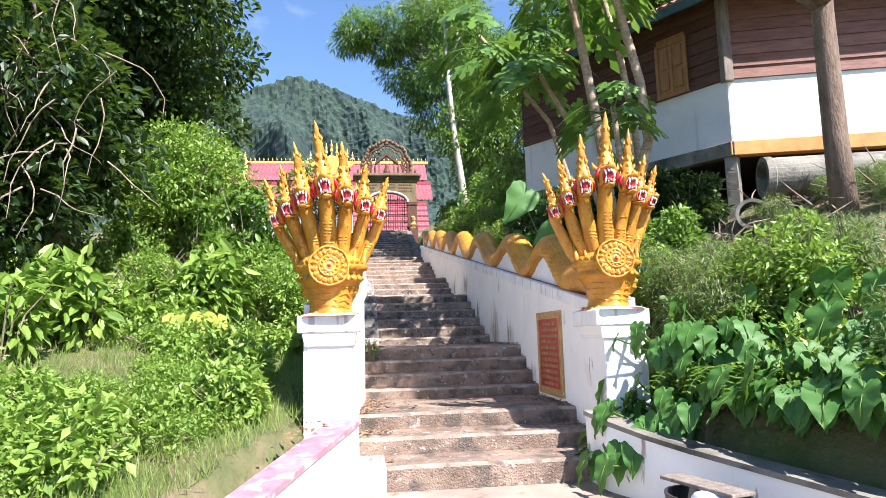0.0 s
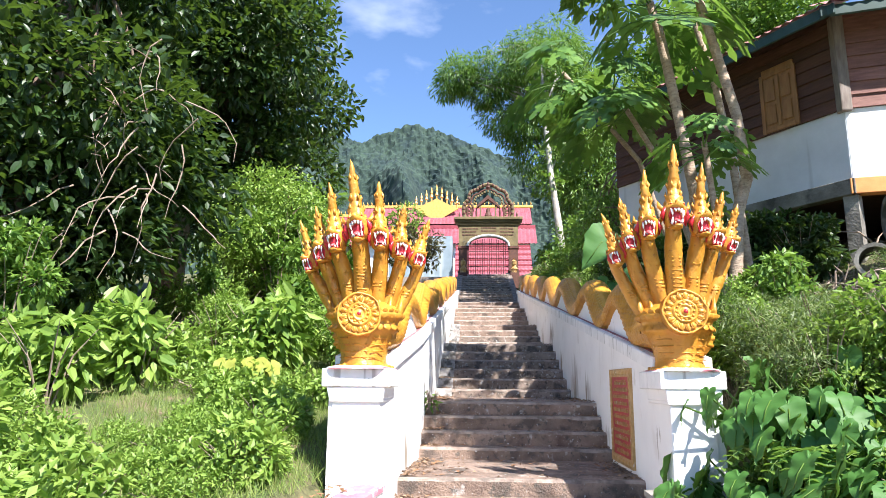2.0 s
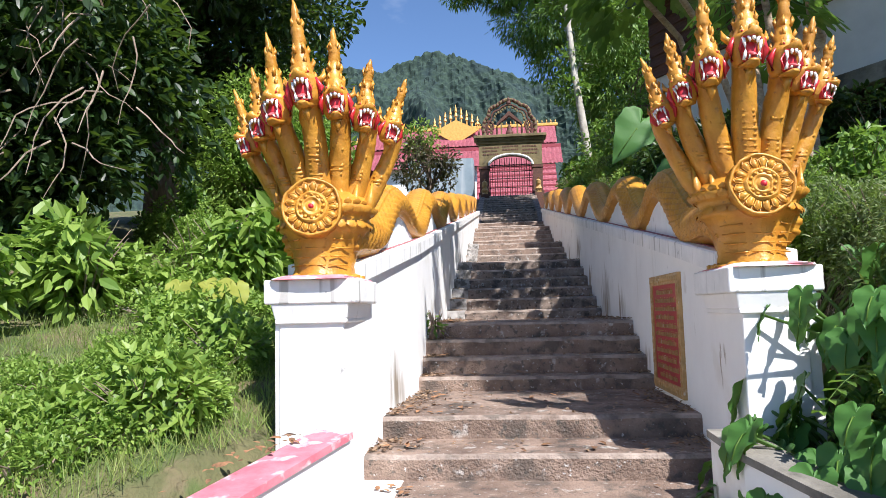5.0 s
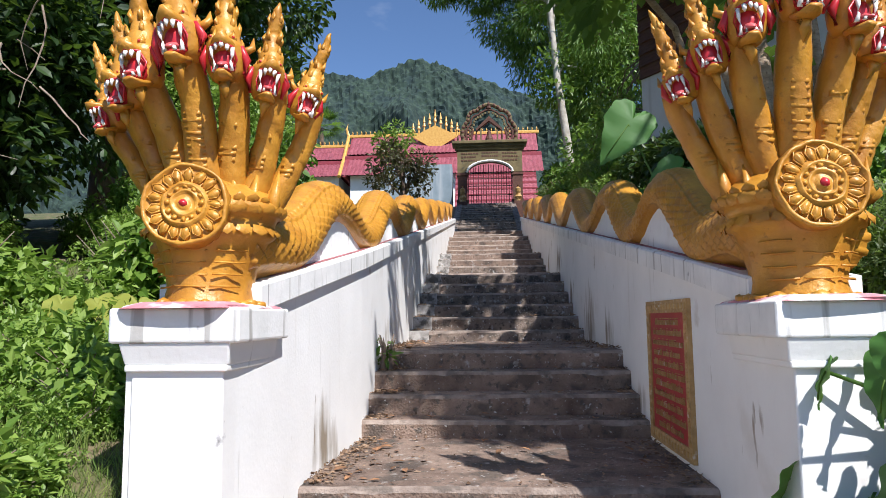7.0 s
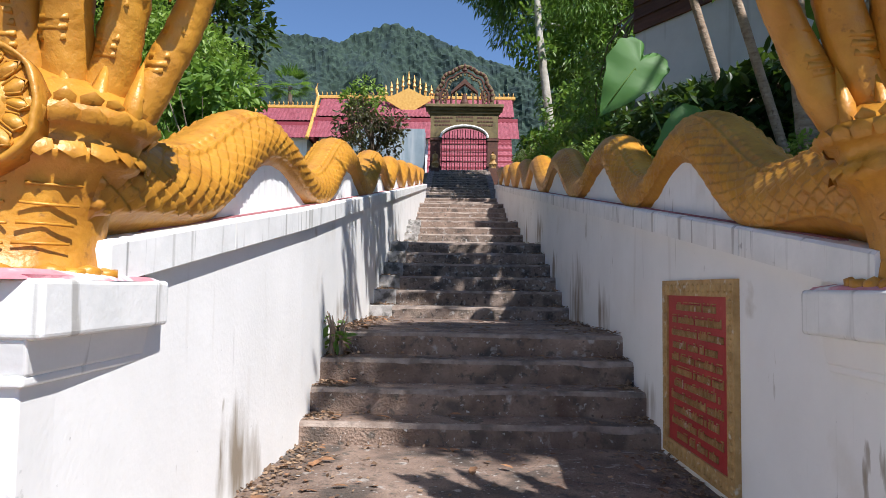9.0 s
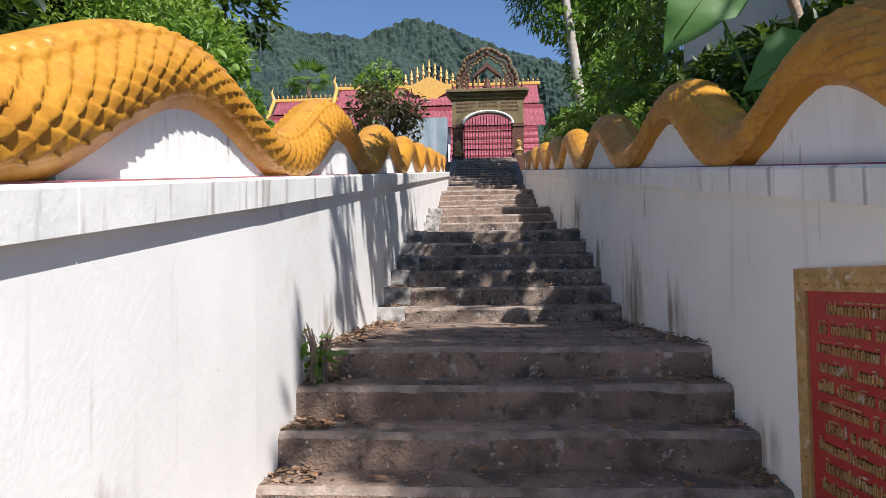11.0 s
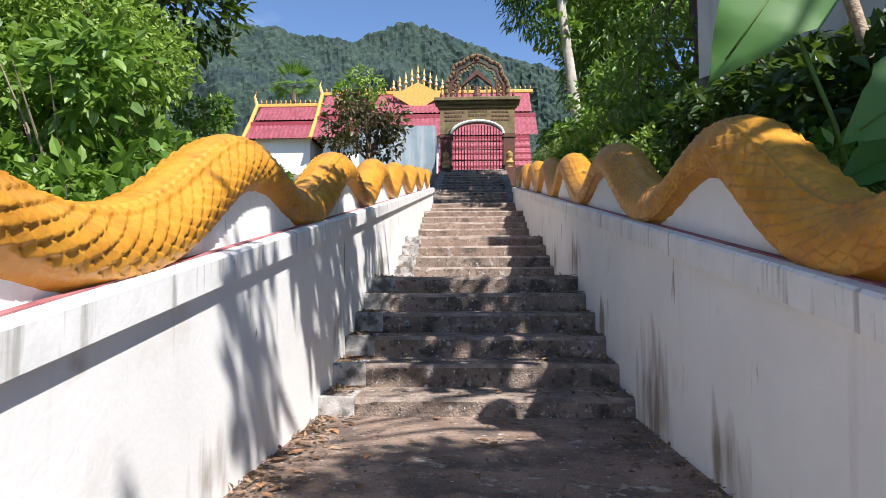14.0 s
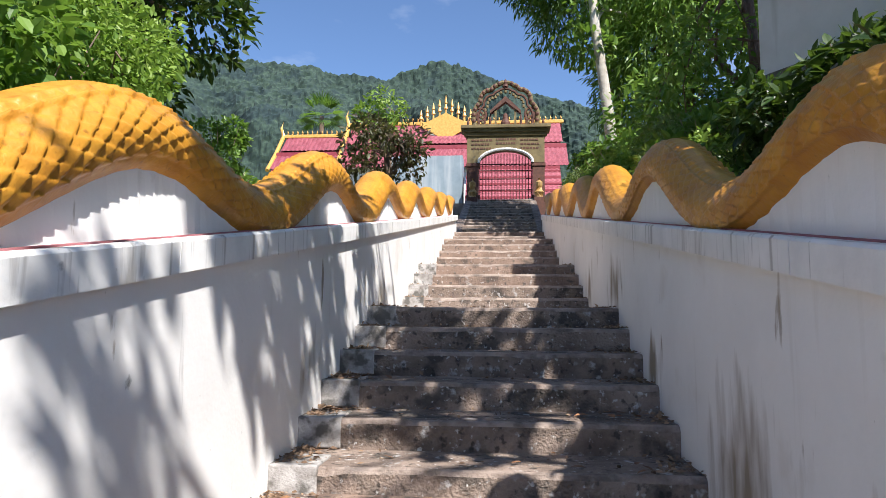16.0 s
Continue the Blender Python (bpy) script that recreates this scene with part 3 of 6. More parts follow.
def pedestal(side):
    x_in = -1.235 if side < 0 else 1.095
    width = 0.40 if side < 0 else 0.36
    xa, xb = sorted((x_in, x_in + side * width))
    p = tagged(new("pedestal"), "whitewashed masonry pedestal with a moulded cap under the naga", "pedestal")
    new_parts = [("shaft", xa, xb, 0.0, 5.29, 5.9, -0.3, 1.215, M_WHITE),
                 ("lower_moulding", xa, xb, 0.022, 5.29, 5.9, 1.205, 1.235, M_WHITE),
                 ("upper_moulding", xa, xb, 0.04, 5.29, 5.9, 1.23, 1.328, M_WHITE),
                 ("cap", xa, xb, 0.082, 5.32, 5.95, 1.325, 1.475, M_CAP)]
    for nm, a, c, grow, y0, y1, z0, z1, mat in new_parts:
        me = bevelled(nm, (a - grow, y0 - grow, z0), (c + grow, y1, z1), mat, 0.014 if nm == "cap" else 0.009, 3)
        if nm == "upper_moulding":
            for v in me.vertices:
                k = 1 - (v.co.z - 1.23) / 0.098
                cx, s = (a + c) / 2, 1 - 0.07 * k * k
                v.co.x = cx + (v.co.x - cx) * s
                v.co.y = v.co.y + 0.03 * k * k * (1 if v.co.y < 5.6 else 0)
        o = new(nm, me)
        o.parent = p
    if side < 0:
        o = new("plinth", bevelled("plinth", (-1.32, 5.17, -0.12), (-0.95, 5.78, 0.165), M_WHITE, 0.02, 3))
        o.parent = p
    b = Build()
    n = 14
    rings = []
    for k, (g, z) in enumerate(((0.07, 1.472), (0.062, 1.484), (0.0, 1.50))):
        ring = []
        for a in np.linspace(0, 2 * np.pi, 28, endpoint=False):
            r = 1 + 0.12 * (float(smooth_noise(np.array(a * 3 + side), np.array(k * 1.0), 31)) - 0.5)
            cx, cy = (xa + xb) / 2, 5.60
            hx, hy = (xb - xa) / 2 + g, 0.33 + g
            ex = np.sign(np.cos(a)) * abs(np.cos(a)) ** 0.35
            ey = np.sign(np.sin(a)) * abs(np.sin(a)) ** 0.35
            ring.append((cx + hx * ex * r, cy + hy * ey * r, z + 0.0))
        rings.append(ring)
    b.grid(rings, 0)
    link("mortar_bed", b, [M_PINK_WORN], p, "faded pink mortar bed")
    return p


pedestal(-1)
pedestal(1)

# plaque with gold lettering on the stair's side
plaque = thing("inscription_plaque", "red inscription plaque in a gold frame on the whitewashed wall", "plaque")
y0, y1, z0, z1 = 6.685, 7.715, 0.53, 1.525
px = 1.122
o = new("panel", bevelled("panel", (px - 0.018, y0 + 0.07, z0 + 0.07), (px + 0.01, y1 - 0.07, z1 - 0.07), M_PLAQUE, 0.003, 1))
o.parent = plaque
for lo, hi in (((y0, z0), (y1, z0 + 0.085)), ((y0, z1 - 0.085), (y1, z1)), ((y0, z0 + 0.085), (y0 + 0.085, z1 - 0.085)), ((y1 - 0.085, z0 + 0.085), (y1, z1 - 0.085))):
    b = Build()
    b.box((px - 0.03, lo[0], lo[1]), (px + 0.01, hi[0], hi[1]), 0)
    long_y = hi[0] - lo[0] > hi[1] - lo[1]
    count = 15 if long_y else 14
    for k in range(count):
        f = (k + 0.5) / count
        cy = lo[0] + f * (hi[0] - lo[0]) if long_y else (lo[0] + hi[0]) / 2
        cz = (lo[1] + hi[1]) / 2 if long_y else lo[1] + f * (hi[1] - lo[1])
        b.ball((px - 0.03, cy, cz), (0.010, 0.026, 0.026), 0, 8, 4)
    link("frame_rail", b, [M_FRAME_GOLD], plaque, "carved gold frame rail")
rng = random.Random(5)
LINES = [(0.16, 0.84), (0.08, 0.92), (0.06, 0.95), (0.08, 0.86), (0.06, 0.93), (0.05, 0.95), (0.08, 0.9), (0.05, 0.94), (0.1, 0.9), (0.06, 0.95), (0.16, 0.86)]
for r, (f0, f1) in enumerate(LINES):
    b = Build()
    zc = z1 - 0.115 - (r + 0.5) * (z1 - z0 - 0.21) / len(LINES)
    h = 0.034
    # the far end of the wall is the line's left end as one reads it
    ya, yb = y1 - 0.10, y0 + 0.10
    f = f0
    while f < f1:
        wd = rng.uniform(0.026, 0.05)
        if rng.random() < 0.12:
            f += wd * 0.7
            continue
        yl, yr = ya + (yb - ya) * f, ya + (yb - ya) * min(f1, f + wd * 0.72)
        s = 0.0052
        kind = rng.randrange(4)
        bars = [((yl, zc - h / 2), (yl - s * 1.2, zc + h / 2)), ((yr + s * 1.2, zc - h / 2), (yr, zc + h * (0.5 if kind else 0.85)))]
        if kind in (0, 2):
            bars.append(((yl, zc - h / 2), (yr, zc - h / 2 + s)))
        if kind in (1, 2, 3):
            bars.append(((yl, zc + h / 2 - s), (yr, zc + h / 2)))
        if kind == 3:
            bars.append(((yl, zc - s / 2), (yr, zc + s / 2)))
        if rng.random() < 0.35:
            bars.append(((yl, zc + h * 0.75), (yr, zc + h * 0.75 + s)))
        for (a, c), (d, e) in bars:
            b.box((px - 0.0235, min(a, d), c), (px - 0.0175, max(a, d), e), 0)
        f += wd
    link("writing_line", b, [M_FRAME_GOLD], plaque, "row of raised gold lettering")["kind"] = "stuff"


# ---- flank walls of the forecourt ----
def flank(name, path, thick, side, top_mat, label):
    """A low wall along a path of (x, y, top); its coping in another paint."""
    w = thing(name, label, "wall")
    p = np.array(path, dtype=float)
    t = np.gradient(p[:, :2], axis=0)
    t /= np.linalg.norm(t, axis=1)[:, None]
    nrm = np.stack([t[:, 1], -t[:, 0]], axis=-1) * side
    b = Build()
    b.grid([[(x, y, -0.6), (x, y, z - 0.04), (x + n[0] * thick, y + n[1] * thick, z - 0.04), (x + n[0] * thick, y + n[1] * thick, -0.6)] for (x, y, z), n in zip(p, nrm)], 0)
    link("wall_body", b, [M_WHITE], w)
    b = Build()
    b.grid([[(x - n[0] * 0.015, y - n[1] * 0.015, z - 0.04), (x - n[0] * 0.008, y - n[1] * 0.008, z), (x + n[0] * (thick + 0.02), y + n[1] * (thick + 0.02), z), (x + n[0] * (thick + 0.02), y + n[1] * (thick + 0.02), z - 0.04)] for (x, y, z), n in zip(p, nrm)], 0)
    link("coping", b, [top_mat], w)
    return w


flank("flank_wall", [(-1.40, 5.285, 0.575), (-1.56, 4.8, 0.51), (-1.73, 4.3, 0.44), (-1.93, 3.7, 0.35), (-2.2, 2.9, 0.24), (-2.6, 1.7, 0.08), (-3.2, -0.1, -0.12)], 0.23, -1, M_PINK, "low whitewashed flank wall with faded pink coping")
flank("planter_wall", [(1.09, 5.285, 0.56), (1.12, 4.9, 0.52), (1.27, 4.55, 0.45), (1.46, 4.2, 0.39), (1.80, 3.5, 0.31), (2.12, 2.8, 0.24), (2.6, 1.6, 0.16), (3.2, 0.1, 0.06), (3.8, -1.4, 0.0)], 0.22, 1, M_CONC, "low stained white planter wall below the taro bed")


# ---- nagas ----
def scale_height(u, v):
    """Relief of overlapping pointed scales; u counts scales round the body, v rows along it."""
    best = np.zeros(np.broadcast(u, v).shape)
    for back in (0, 1):
        r = np.floor(v) - back
        w = v - r
        du = np.abs((u + 0.5 * np.mod(r, 2)) % 1.0 - 0.5)
        half = np.where(w < 0.8, 0.5, 0.5 * np.clip((1.6 - w) / 0.8, 0, 1))
        inside = du < half
        best = np.maximum(best, np.where(inside, 0.25 + 0.75 * w / 1.6, 0))
    return best


def naga(side, mouths, tips, medal, base):
    """A seven-headed serpent: coiling body on the coping, hood, medallion, seven open-mouthed heads."""
    B = Build()
    GOLD, UNDER, RED, TONGUE, TOOTH, WHITE = range(6)
    peaks = [4.9, 7.38, 9.93, 12.62, 15.08, 17.45, 20.0, 22.5, 25.0, 27.5] if side < 0 else [5.4, 7.62, 9.75, 12.55, 15.25, 17.45, 19.95, 22.45, 25.0, 27.5]
    rise, amp = (0.222, 0.158) if side < 0 else (0.245, 0.182)
    xc = lambda y: wall_in(y, side) + side * 0.215

    def centre(ys):
        """Height of the body's middle: waves with narrow crests and rounder hollows."""
        ph = 2 * np.pi * np.interp(ys, peaks, range(len(peaks)))
        wave = np.cos(ph) + 0.06 * np.cos(2 * ph)
        return cap_z(ys) + rise + amp * wave
    # the body; a fine stretch where one passes by, a plainer one beyond
    for ya, yb, du, dv in ((5.55, 13.6, 168, 0.0095), (13.6, 25.2, 72, 0.03)):
        ys = np.arange(ya, yb + dv, dv)
        mid = centre(ys)
        lift = np.clip((6.75 - ys) / 1.0, 0, 1)
        mid = mid * (1 - lift) + lift * (cap_z(ys) + 0.175)
        big = 1 + 0.28 * np.clip((7.2 - ys) / 1.4, 0, 1) - 0.25 * np.clip((ys - 20) / 6, 0, 1)
        slope = np.gradient(mid, ys)
        length = np.cumsum(np.hypot(1, slope)) * dv
        tx, tz = 1 / np.hypot(1, slope), slope / np.hypot(1, slope)
        a = np.linspace(0, 2 * np.pi, du, endpoint=False)
        sn = np.sin(a)
        sc = scale_height((a[None, :] / (2 * np.pi) * 20), (length[:, None] / 0.060))
        plain = np.clip((-sn - 0.42) / 0.06, 0, 1)
        off = np.abs(a - np.pi / 2)
        crown = np.clip((0.64 - off) / 0.04, 0, 1)
        spike = np.abs(np.sin(length[:, None] * np.pi / 0.075))
        lines = np.exp(-((off - 0.66) / 0.045) ** 2) + np.exp(-((off - 2.06) / 0.045) ** 2)
        beads = np.exp(-((off - 1.92) / 0.07) ** 2) * spike
        r = 0.160 + 0.020 * sc * (1 - plain) * (1 - crown) + crown * (0.006 + 0.012 * spike * np.exp(-((off - 0.46) / 0.10) ** 2)) + 0.012 * lines + 0.007 * beads + 0.004 * plain
        r = r * big[:, None]
        up_ = np.clip(sn, 0, 1)
        cx = np.array([xc(y) for y in ys])
        px_ = cx[:, None] + (1.16 - 0.22 * up_ ** 2)[None, :] * r * np.cos(a)[None, :]
        h = r * (sn * (1 + 0.10 * up_ ** 4))[None, :]
        rings = np.stack([px_, ys[:, None] - tz[:, None] * h, mid[:, None] + tx[:, None] * h], axis=-1)
        B.grid(rings, GOLD)
    # infill under the humps
    ys = np.arange(6.7, 25.0, 0.06)
    mid = centre(ys)
    B.grid([[(xc(y) - 0.125, y, cap_z(y) - 0.01), (xc(y) - 0.118, y, m - 0.03), (xc(y) + 0.118, y, m - 0.03), (xc(y) + 0.125, y, cap_z(y) - 0.01)] for y, m in zip(ys, mid)], WHITE)
    # trunk of the hood
    bx, by = base
    prof = [(1.485, 0.215, 0.25), (1.51, 0.205, 0.235), (1.56, 0.19, 0.215), (1.66, 0.205, 0.22), (1.74, 0.235, 0.235), (1.79, 0.26, 0.25), (1.80, 0.285, 0.27),
            (1.84, 0.30, 0.28), (1.845, 0.275, 0.26), (1.90, 0.30, 0.275), (1.905, 0.32, 0.285), (1.95, 0.33, 0.29), (1.97, 0.30, 0.26), (2.02, 0.26, 0.20), (2.08, 0.16, 0.12)]
    a = np.linspace(0, 2 * np.pi, 40, endpoint=False)
    rings = []
    for z, rx, ry in prof:
        wob = 1 + 0.05 * (smooth_noise(np.cos(a) * 3 + 5, np.sin(a) * 3 + z * 9, 40) - 0.5)
        sharp = 1 + 0.03 * np.cos(4 * a)
        rings.append(np.stack([bx + rx * np.cos(a) * wob * sharp, by + ry * np.sin(a) * wob * sharp, np.full(40, z)], axis=-1))
    B.grid(rings, GOLD)
    # skirt of loose mortar
    for k in range(26):
        aa = k / 26 * 2 * np.pi
        rr = random.Random(k + (100 if side > 0 else 0))
        B.ball((bx + 0.225 * np.cos(aa), by + 0.26 * np.sin(aa), 1.492), (rr.uniform(0.025, 0.05), rr.uniform(0.03, 0.05), rr.uniform(0.012, 0.028)), GOLD, 7, 4)
    # petal collars
    for z, rx, ry, count, size in ((1.825, 0.292, 0.277, 22, 0.042), (1.93, 0.325, 0.292, 26, 0.040), (1.975, 0.30, 0.265, 26, 0.034)):
        for k in range(count):
            aa = (k + 0.5) / count * 2 * np.pi
            nx, ny = np.cos(aa), np.sin(aa)
            c = np.array((bx + rx * nx, by + ry * ny, z))
            tang = np.array((-ny, nx, 0))
            w = size * 0.95
            tip = c + np.array((nx, ny, 0)) * 0.022 + np.array((0, 0, size * (0.6 if z > 1.9 else -0.5)))
            root = c - np.array((0, 0, size * (0.7 if z > 1.9 else -0.7)))
            v = [root - tang * w * 0.8, root + tang * w * 0.8, c + tang * w + np.array((nx, ny, 0)) * 0.012, tip, c - tang * w + np.array((nx, ny, 0)) * 0.012, c + np.array((nx, ny, 0)) * 0.030]
            B.add(v, [np.array([(0, 1, 5), (1, 2, 5), (2, 3, 5), (3, 4, 5), (4, 0, 5)])], GOLD)
    # belly plates on the trunk
    for k in range(4):
        for s in (-1, 0, 1):
            aa = -np.pi / 2 + s * 0.75
            rx, ry = 0.2 + 0.012 * k, 0.222
            c = np.array((bx + rx * np.cos(aa), by + ry * np.sin(aa), 1.57 + 0.055 * k))
            tang = np.array((-np.sin(aa), np.cos(aa), 0))
            B.tube([c - tang * 0.07, c, c + tang * 0.07], 0.0045, GOLD, 5)
    # medallion
    mx, my, mz = medal
    out = Vector((0.16 if side < 0 else -0.05, -1, 0.10)).normalized()
    e1 = Vector((0, 0, 1)).cross(out).normalized()
    e2 = out.cross(e1)
    rad = 0.188
    disc = [(0.0, 0.05), (0.022, 0.056), (0.03, 0.045), (0.044, 0.042), (0.05, 0.052), (0.058, 0.052), (0.064, 0.040), (0.078, 0.040), (0.084, 0.050), (0.092, 0.050), (0.098, 0.036),
            (0.150, 0.022), (0.168, 0.022), (0.172, 0.038), (0.184, 0.038), (rad, 0.028), (rad, -0.05)]
    a = np.linspace(0, 2 * np.pi, 48, endpoint=False)
    C, O, E1, E2 = np.array((mx, my, mz)), np.array(out), np.array(e1), np.array(e2)
    rings = [C + O * h + r * (np.cos(a)[:, None] * E1 + np.sin(a)[:, None] * E2) for r, h in disc]
    B.grid(rings[::-1], GOLD)
    turn = Matrix((e1, e2, out)).transposed()
    for k in range(17):
        aa = k / 17 * 2 * np.pi
        p = C + O * 0.026 + 0.131 * (np.cos(aa) * E1 + np.sin(aa) * E2)
        spin = turn @ Matrix.Rotation(aa, 3, "Z")
        B.ball(p, (0.036, 0.021, 0.016), GOLD, 10, 5, np.array(spin))
        rim_at = lambda d_, w_: C + O * 0.034 + (0.131 + d_) * (np.cos(aa) * E1 + np.sin(aa) * E2) + w_ * (-np.sin(aa) * E1 + np.cos(aa) * E2)
        B.tube([rim_at(-0.026, 0.012), rim_at(0.012, 0.021), rim_at(0.034, 0.0), rim_at(0.012, -0.021), rim_at(-0.026, -0.012)], 0.0045, GOLD, 5)
    for k in range(12):
        aa = k / 12 * 2 * np.pi
        p = C + O * 0.043 + 0.071 * (np.cos(aa) * E1 + np.sin(aa) * E2)
        B.ball(p, (0.013, 0.013, 0.009), GOLD, 7, 4, np.array(turn))
    B.ball(C + O * 0.052, (0.021, 0.021, 0.014), RED, 10, 5, np.array(turn))
    # necks and heads
    for k, (mouth, tip) in enumerate(zip(mouths, tips)):
        f = (k - 3) / 3.0
        size = 1.22 - 0.34 * abs(f)
        m, t = np.array(mouth), np.array(tip)
        root = np.array((bx + 0.235 * f, by - 0.05 + 0.10 * abs(f), 1.93))
        head = m + np.array((0, 0.085 * size, 0.015))
        # neck bows outwards, then comes forward under the head
        mid1 = root + (head - root) * 0.35 + np.array((0.035 * f, 0.05, 0.02))
        mid2 = root + (head - root) * 0.72 + np.array((0.03 * f, 0.06, 0.0))
        ctrl = [root, mid1, mid2, head + np.array((0, 0.02, -0.02))]
        pts = []
        for s in np.linspace(0, 1, 26):
            c0, c1, c2, c3 = (1 - s) ** 3, 3 * s * (1 - s) ** 2, 3 * s * s * (1 - s), s ** 3
            pts.append(c0 * ctrl[0] + c1 * ctrl[1] + c2 * ctrl[2] + c3 * ctrl[3])
        r0 = 0.066 * size
        rad_n = r0 * (1.12 - 0.28 * np.linspace(0, 1, 26)) * (1 + 0.022 * (np.arange(26) % 2))
        B.tube(pts, rad_n, GOLD, 14, up=(0, 1, 0))
        # plates up the throat
        for j in range(2, 13):
            c = np.array(pts[j + 2]) + np.array((0, -rad_n[j + 2] * 0.96, 0))
            if (j // 3) % 2 == 0 or k == 3:
                B.box((-0.034 * size, -0.0015, -0.009), (0.034 * size, 0.012, 0.009), GOLD, pose(*c, 0, 0, 0))
        # flame leaf at the neck's foot
        for s in (-1, 1):
            foot = root + np.array((s * 0.045 + 0.02 * f, -0.085, -0.02))
            B.tube([foot, foot + np.array((0.01 * f, 0.0, 0.10)), foot + np.array((0.03 * f, 0.02, 0.22 if s * f >= 0 else 0.15))], [0.034, 0.026, 0.002], GOLD, 6)
        # the horn leads from the mouth up to the tip
        axis = t - m
        tall = np.linalg.norm(axis)
        axis = axis / tall
        yaw = 0.62 * f
        fwd = np.array((math.sin(yaw), -math.cos(yaw), 0.0))
        fwd = fwd - axis * (fwd @ axis)
        fwd /= np.linalg.norm(fwd)
        rgt = np.cross(fwd, axis)
        q = 0.085 * size
        hc = m - fwd * 0.062 * size

        def at(r_, f_, u_):
            return hc + rgt * r_ * q + fwd * f_ * q + axis * u_ * q
        # skull and tiered horn
        horn = [(-0.75, 0.62, 0.55, -0.25), (-0.35, 0.86, 0.72, -0.2), (0.15, 0.93, 0.8, -0.15), (0.55, 0.95, 0.95, 0.0), (0.85, 0.92, 0.95, 0.05), (1.05, 0.74, 0.74, 0.0), (1.45, 0.66, 0.66, -0.05), (1.75, 0.72, 0.70, -0.08),
                (2.0, 0.55, 0.56, -0.12), (2.6, 0.47, 0.48, -0.16), (2.75, 0.52, 0.52, -0.16), (2.95, 0.42, 0.42, -0.15)]
        left = tall / q
        for u_, s_ in ((0.10, 0.38), (0.13, 0.45), (0.30, 0.35), (0.33, 0.41), (0.50, 0.29), (0.53, 0.34), (0.70, 0.22), (0.73, 0.25), (0.88, 0.13), (0.96, 0.07), (1.0, 0.02)):
            horn.append((2.95 + (left - 2.95) * u_ if left > 3 else 2.95 + u_, s_, s_, -0.1 + 0.1 * u_))
        aa = np.linspace(0, 2 * np.pi, 14, endpoint=False)
        rings = [np.array([at(w * np.cos(x), o + d * np.sin(x), u) for x in aa]) for u, w, d, o in horn]
        B.grid(rings, GOLD)
        # upper jaw, brow, snout, lower jaw, chin
        B.tube([at(0, 0.2, 0.62), at(0, 0.85, 0.62), at(0, 1.25, 0.72), at(0, 1.5, 0.95)], [0.62 * q, 0.56 * q, 0.42 * q, 0.10 * q], GOLD, 10, 0.55, up=axis)
        B.ball(at(0, 1.05, 0.98), (0.26 * q, 0.26 * q, 0.30 * q), GOLD, 8, 5)
        for s in (-1, 1):
            B.ball(at(0.48 * s, 0.62, 0.98), (0.22 * q,) * 3, GOLD, 8, 5)
            B.ball(at(0.52 * s, 0.80, 0.98), (0.08 * q,) * 3, RED, 6, 4)
            # red gill frill
            B.tube([at(0.80 * s, 0.35, 0.75), at(1.02 * s, 0.1, 0.15), at(0.85 * s, 0.1, -0.6)], [0.14 * q, 0.23 * q, 0.08 * q], RED, 7)
            B.tube([at(0.85 * s, -0.1, 0.7), at(1.2 * s, -0.3, 1.05), at(1.25 * s, -0.4, 1.6)], [0.22 * q, 0.18 * q, 0.02 * q], GOLD, 6)
        B.tube([at(0, 0.05, -0.85), at(0, 0.75, -1.02), at(0, 1.22, -0.98)], [0.52 * q, 0.46 * q, 0.24 * q], GOLD, 10, 0.42, up=axis)
        B.tube([at(0, 0.3, -1.05), at(0, 0.38, -1.5), at(0, 0.2, -2.0)], [0.32 * q, 0.22 * q, 0.03 * q], GOLD, 8)
        # flame leaves round the horn
        for u_, w_ in ((1.1, 0.74), (1.9, 0.66), (2.8, 0.50), (0.5 * (left + 2.8), 0.36)):
            for g_ in range(5):
                c_, s_ = math.cos(g_ * 1.257 - 0.3), math.sin(g_ * 1.257 - 0.3)
                B.tube([at(w_ * 0.8 * c_, w_ * 0.8 * s_ - 0.1, u_ - 0.2), at(w_ * 1.04 * c_, w_ * 1.04 * s_ - 0.1, u_ + 0.16), at(w_ * 0.98 * c_, w_ * 0.98 * s_ - 0.1, u_ + 0.46)], [0.15 * q, 0.13 * q, 0.02 * q], GOLD, 5)
        # open mouth
        B.ball(at(0, 0.42, -0.12), (0.52 * q, 0.42 * q, 0.80 * q), RED, 10, 7)
        lip = [(-0.50, 0.72, -0.72), (-0.60, 0.66, -0.05), (-0.48, 0.95, 0.44), (0, 1.28, 0.54), (0.48, 0.95, 0.44), (0.60, 0.66, -0.05), (0.50, 0.72, -0.72), (0, 1.15, -0.86), (-0.50, 0.72, -0.72)]
        B.tube([at(*c_) for c_ in lip], 0.075 * q, RED, 6)
        B.tube([at(0, 0.5, -0.55), at(0, 0.95, -0.50), at(0, 1.30, -0.72)], [0.26 * q, 0.28 * q, 0.10 * q], TONGUE, 8, 0.5, up=axis)
        for x_, y_, len_ in ((-0.46, 0.90, 0.74), (-0.24, 1.10, 0.36), (0.0, 1.20, 0.28), (0.24, 1.10, 0.36), (0.46, 0.90, 0.74)):
            B.tube([at(x_, y_, 0.44), at(x_ * 0.95, y_ + 0.05, 0.44 - len_ * 0.6), at(x_ * 0.9, y_, 0.44 - len_)], [0.12 * q, 0.085 * q, 0.01 * q], TOOTH, 6)
